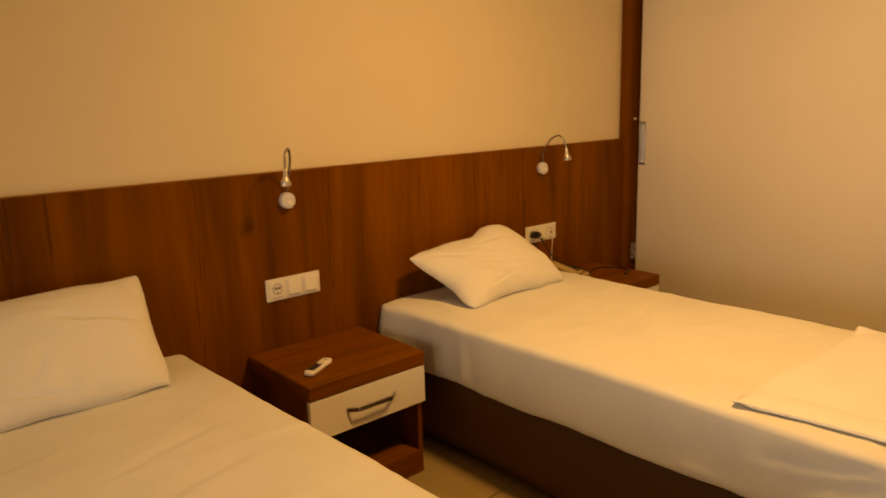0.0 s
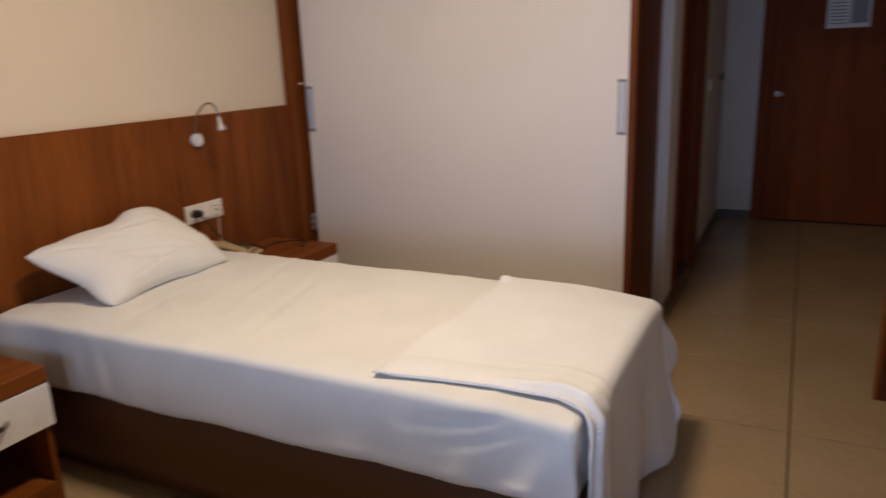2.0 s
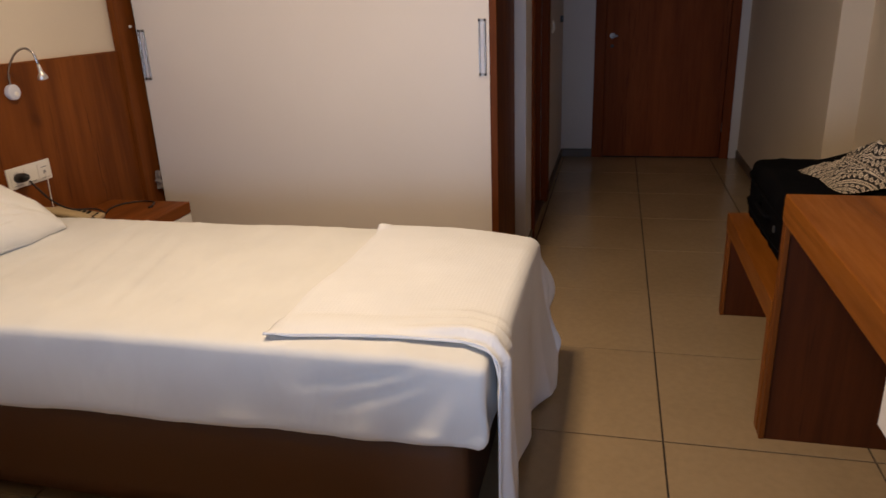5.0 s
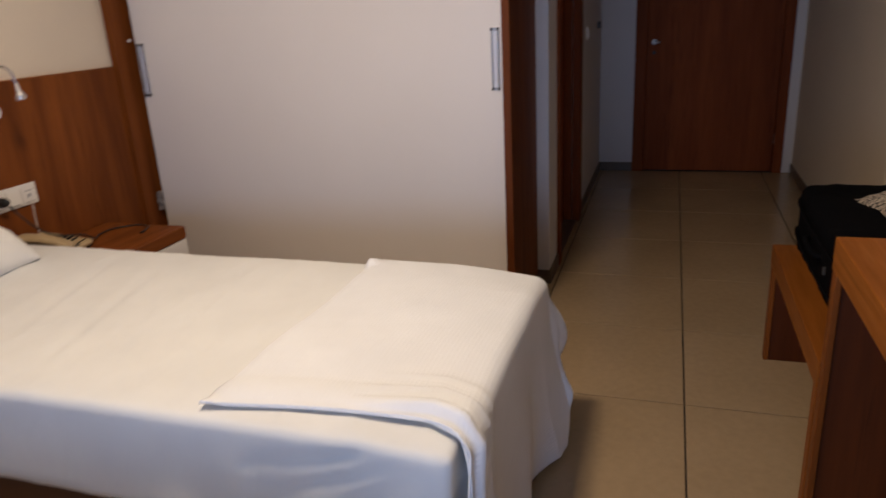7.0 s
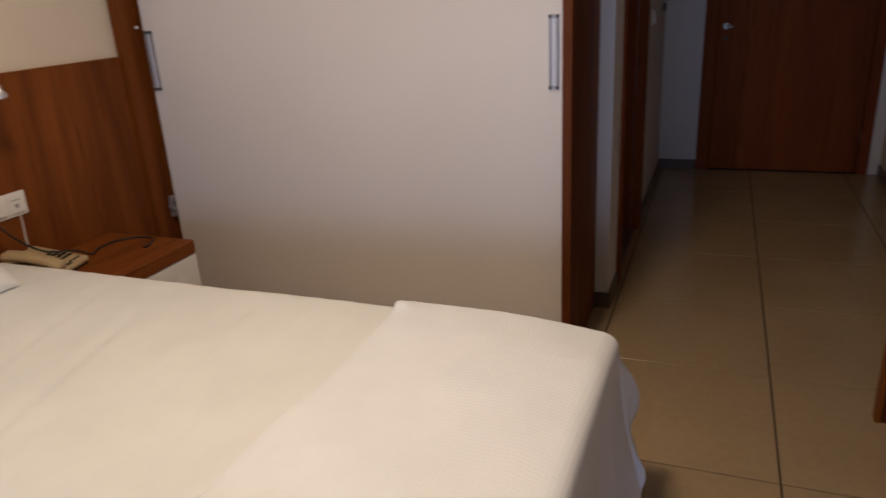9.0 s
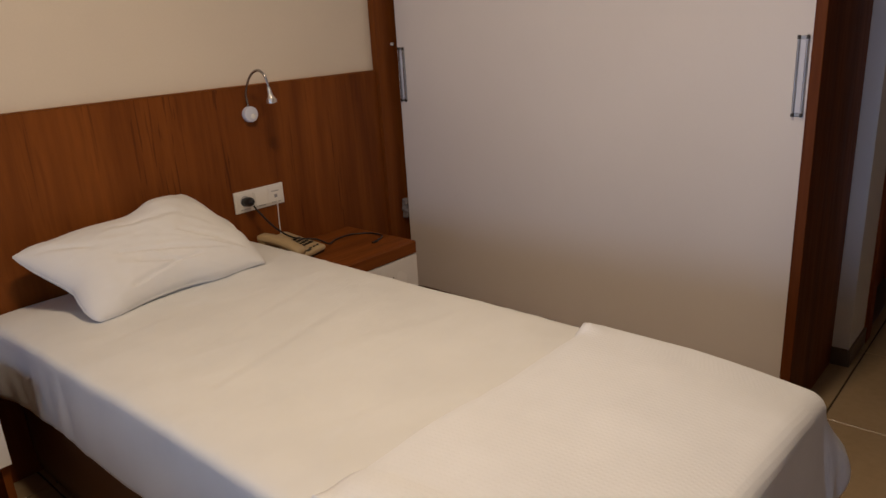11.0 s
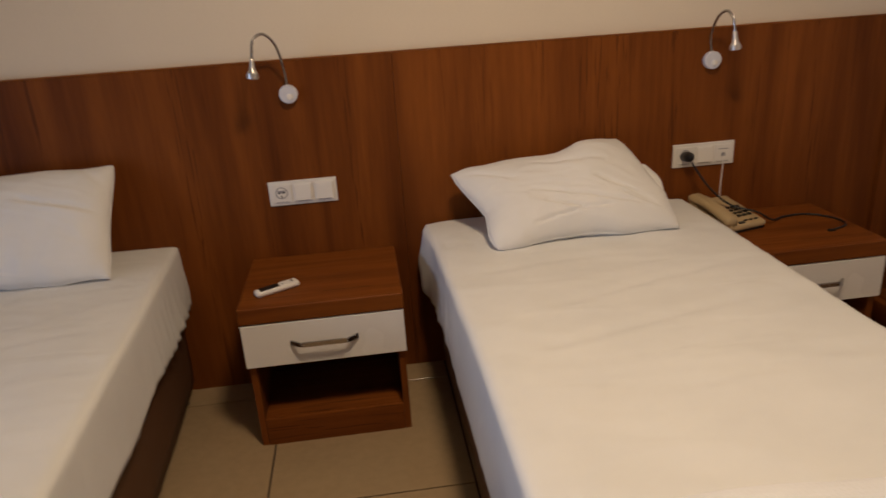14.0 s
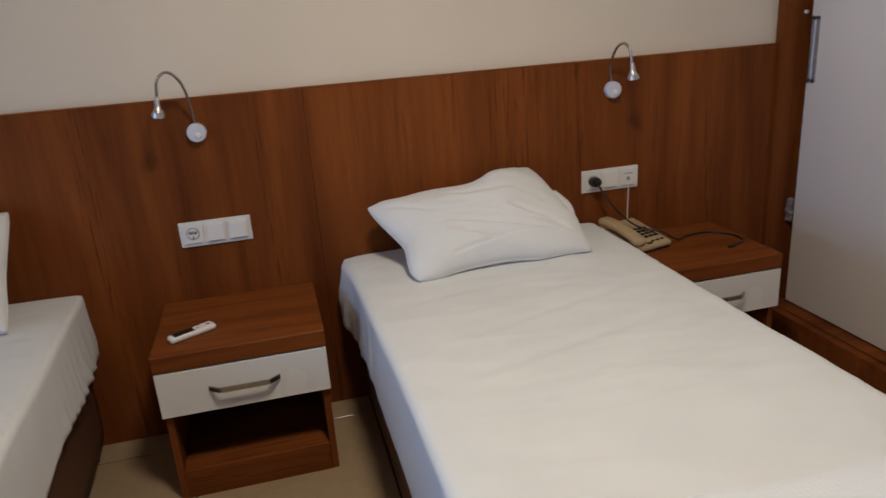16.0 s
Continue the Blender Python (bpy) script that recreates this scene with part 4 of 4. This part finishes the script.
def lump(sign):
    def place(u, v):
        a, b = 2 * u - 1, 2 * v - 1
        rim = max(0.0, (1 - abs(a) ** 2.2) * (1 - abs(b) ** 2.2)) ** 0.7
        h = rim * (0.034 + 0.022 * wave((a, b, 0), 1.7, 4) + 0.014 * ridge((a, b * 0.6, 1), 1.8, 2) + 0.010 * ridge((b, a * 0.6, 3), 3.0, 6))
        x = 0.050 * max(0.0, a) + b * 0.160 * (1 - 0.58 * max(0.0, a)) * (1 if sign > 0 else 0.8) + 0.02 * wave((a, b, 5), 1.5)
        y = -a * 0.150 + 0.03 * b + 0.015 * wave((a, b, 9), 1.5)
        lift = 0.085 * max(0.0, (a + 1) / 2) ** 1.5 + 0.012 * math.sin(6 * a + 2 * b) * rim
        return Vector((x, y, 0.008 + (h * 1.6 if sign > 0 else 0.0) + lift * (1 if sign > 0 else 0.6)))
    return place


bm = surface(56, 56, lump(1), lambda u, v: (0.79 * u - 0.61 * v, 0.79 * v + 0.61 * u))
part("cloth", bm, BANDS, pouch)
bm = surface(20, 20, lump(-1), lambda u, v: (0.79 * u - 0.61 * v, 0.79 * v + 0.61 * u))
part("underside", bm, BANDS, pouch)
part("knot", soft_box(0.020, 0.065, -0.195, -0.150, 0.085, 0.122, 0.016, 0.012, lambda p, n: p + n * 0.008 * wave(p, 40)), BLACK_CLOTH, pouch, "dark gathered drawstring end")

# ---- things on the desk ----
face_mask = thing("face_mask", "pale teal disposable mask lying on the desk", "face mask", -1.175, -3.115, 0.781, -25)


def pleats(u, v):
    return Vector(((u - 0.5) * 0.175, (v - 0.5) * 0.092, 0.006 + 0.0014 * math.sin(v * 19) + 0.004 * wave((u, v, 0), 2.0)))


thicken(part("pleated_sheet", surface(24, 30, pleats), MASK_BLUE, face_mask), 0.0012)
part("ear_loop", tube([(-0.086, 0.042, 0.008), (-0.115, 0.030, 0.010), (-0.125, 0.0, 0.006), (-0.112, -0.03, 0.004), (-0.086, -0.042, 0.006)], 0.0016, 6), PLASTIC, face_mask)
part("ear_loop", tube([(0.086, 0.042, 0.008), (0.118, 0.050, 0.010), (0.150, 0.02, 0.006), (0.120, -0.02, 0.004), (0.086, -0.042, 0.006)], 0.0016, 6), PLASTIC, face_mask)

shades = thing("sunglasses", "folded black plastic sunglasses lying on the desk", "sunglasses", -1.13, -3.195, 0.781, 62)
for s in (-1, 1):
    ring = [(s * 0.034 + 0.029 * math.cos(k * math.pi / 5), 0.022 * math.sin(k * math.pi / 5), 0.018 + 0.004 * math.sin(k * math.pi / 5)) for k in range(11)]
    rim = part("rim", tube(ring, 0.004, 6, 4), BLACK, shades)
    part("lens", lathe([(0.025, -0.001), (0.026, 0.0005), (0.025, 0.0015)], pose(s * 0.034, 0, 0.018, 10), 24), DARK_GLASS, rim)
    part("temple", tube([(s * 0.066, 0.014, 0.018), (s * 0.064, 0.020, 0.010), (s * 0.02, 0.016 + 0.006 * s, 0.007), (s * -0.03, 0.004, 0.006), (s * -0.062, -0.014, 0.004)], 0.0036, 6), BLACK, shades)
part("bridge", tube([(-0.008, 0.006, 0.020), (0, 0.010, 0.023), (0.008, 0.006, 0.020)], 0.0036, 6), BLACK, shades)

leaflet = thing("leaflet", "white printed leaflet with a blue heading on the desk", "leaflet", -1.93, -2.985, 0.7805, 12)
part("sheet", box(-0.105, 0.148, -0.09, 0.09, 0.0, 0.0012), PAPER, leaflet)
part("heading", box(0.105, 0.122, -0.07, 0.075, 0.0012, 0.0016), BLUE_INK, leaflet)
for k in range(6):
    part("text_line", box(0.078 - k * 0.018, 0.084 - k * 0.018, -0.07, 0.06 - 0.02 * (k % 3), 0.0012, 0.0015), GREY, leaflet)

# ---- notice on the entrance door, switches in the hallway ----
notice = thing("door_notice", "white printed notice fixed to the entrance door", "notice", EAST + 0.0055, -2.715, 1.47, -90)
part("sheet", box(-0.142, 0.142, -0.0022, 0.0, 0.0, 0.40), PAPER, notice)
for k in range(9):
    part("text_line", box(-0.12, -0.01, -0.0030, -0.0022, 0.03 + k * 0.024, 0.038 + k * 0.024), GREY, notice)
part("plan", box(0.015, 0.125, -0.0030, -0.0022, 0.03, 0.20), GREY, notice)
part("heading", box(-0.09, 0.09, -0.0030, -0.0022, 0.33, 0.36), GREY, notice)
plate(2.10, ("rocker",), "white light switch on the hallway wall", CORRIDOR_N, 1.125)
key_box = thing("key_card_switch", "small dark key-card holder on the hallway wall", "key-card holder", 2.80, CORRIDOR_N, 1.15)
part("holder", box(-0.022, 0.022, -0.022, 0, -0.022, 0.028, 0.004), BLACK, key_box)

# ---- ceiling lamp ----
dome = thing("ceiling_lamp", "round opal ceiling lamp giving warm light", "ceiling lamp", -1.55, -1.55, TOP)
part("rim", lathe([(0.17, -0.001), (0.17, -0.030), (0.155, -0.030), (0.155, -0.001)], None, 32), PLASTIC, dome)
part("shade", lathe([(0.15, -0.028), (0.13, -0.055), (0.08, -0.070), (0.01, -0.074)], None, 32), LAMP_GLOW, dome)

# ---- floor tiles ----
meshes = {}
LINES_X = [0.120 + 0.6 * k for k in range(-8, 6)]
LINES_Y = [-2.517 + 0.6 * k for k in range(-2, 6)]
for xa, xb in zip(LINES_X, LINES_X[1:]):
    for ya, yb in zip(LINES_Y, LINES_Y[1:]):
        a, b, c, d = max(xa, WEST), min(xb, EAST), max(ya, SOUTH), min(yb, NORTH)
        if b - a < 0.02 or d - c < 0.02:
            continue
        size = (round(b - a - 0.0065, 3), round(d - c - 0.0065, 3))
        if size not in meshes:
            bm = box(-size[0] / 2, size[0] / 2, -size[1] / 2, size[1] / 2, -0.010, 0.0, 0.0007, 1)
            meshes[size] = bpy.data.meshes.new("tile")
            bm.to_mesh(meshes[size])
            bm.free()
            meshes[size].materials.append(TILE)
        tile = new("tile", meshes[size])
        tile.parent = floor
        tile.location = ((a + b) / 2, (c + d) / 2, 0)
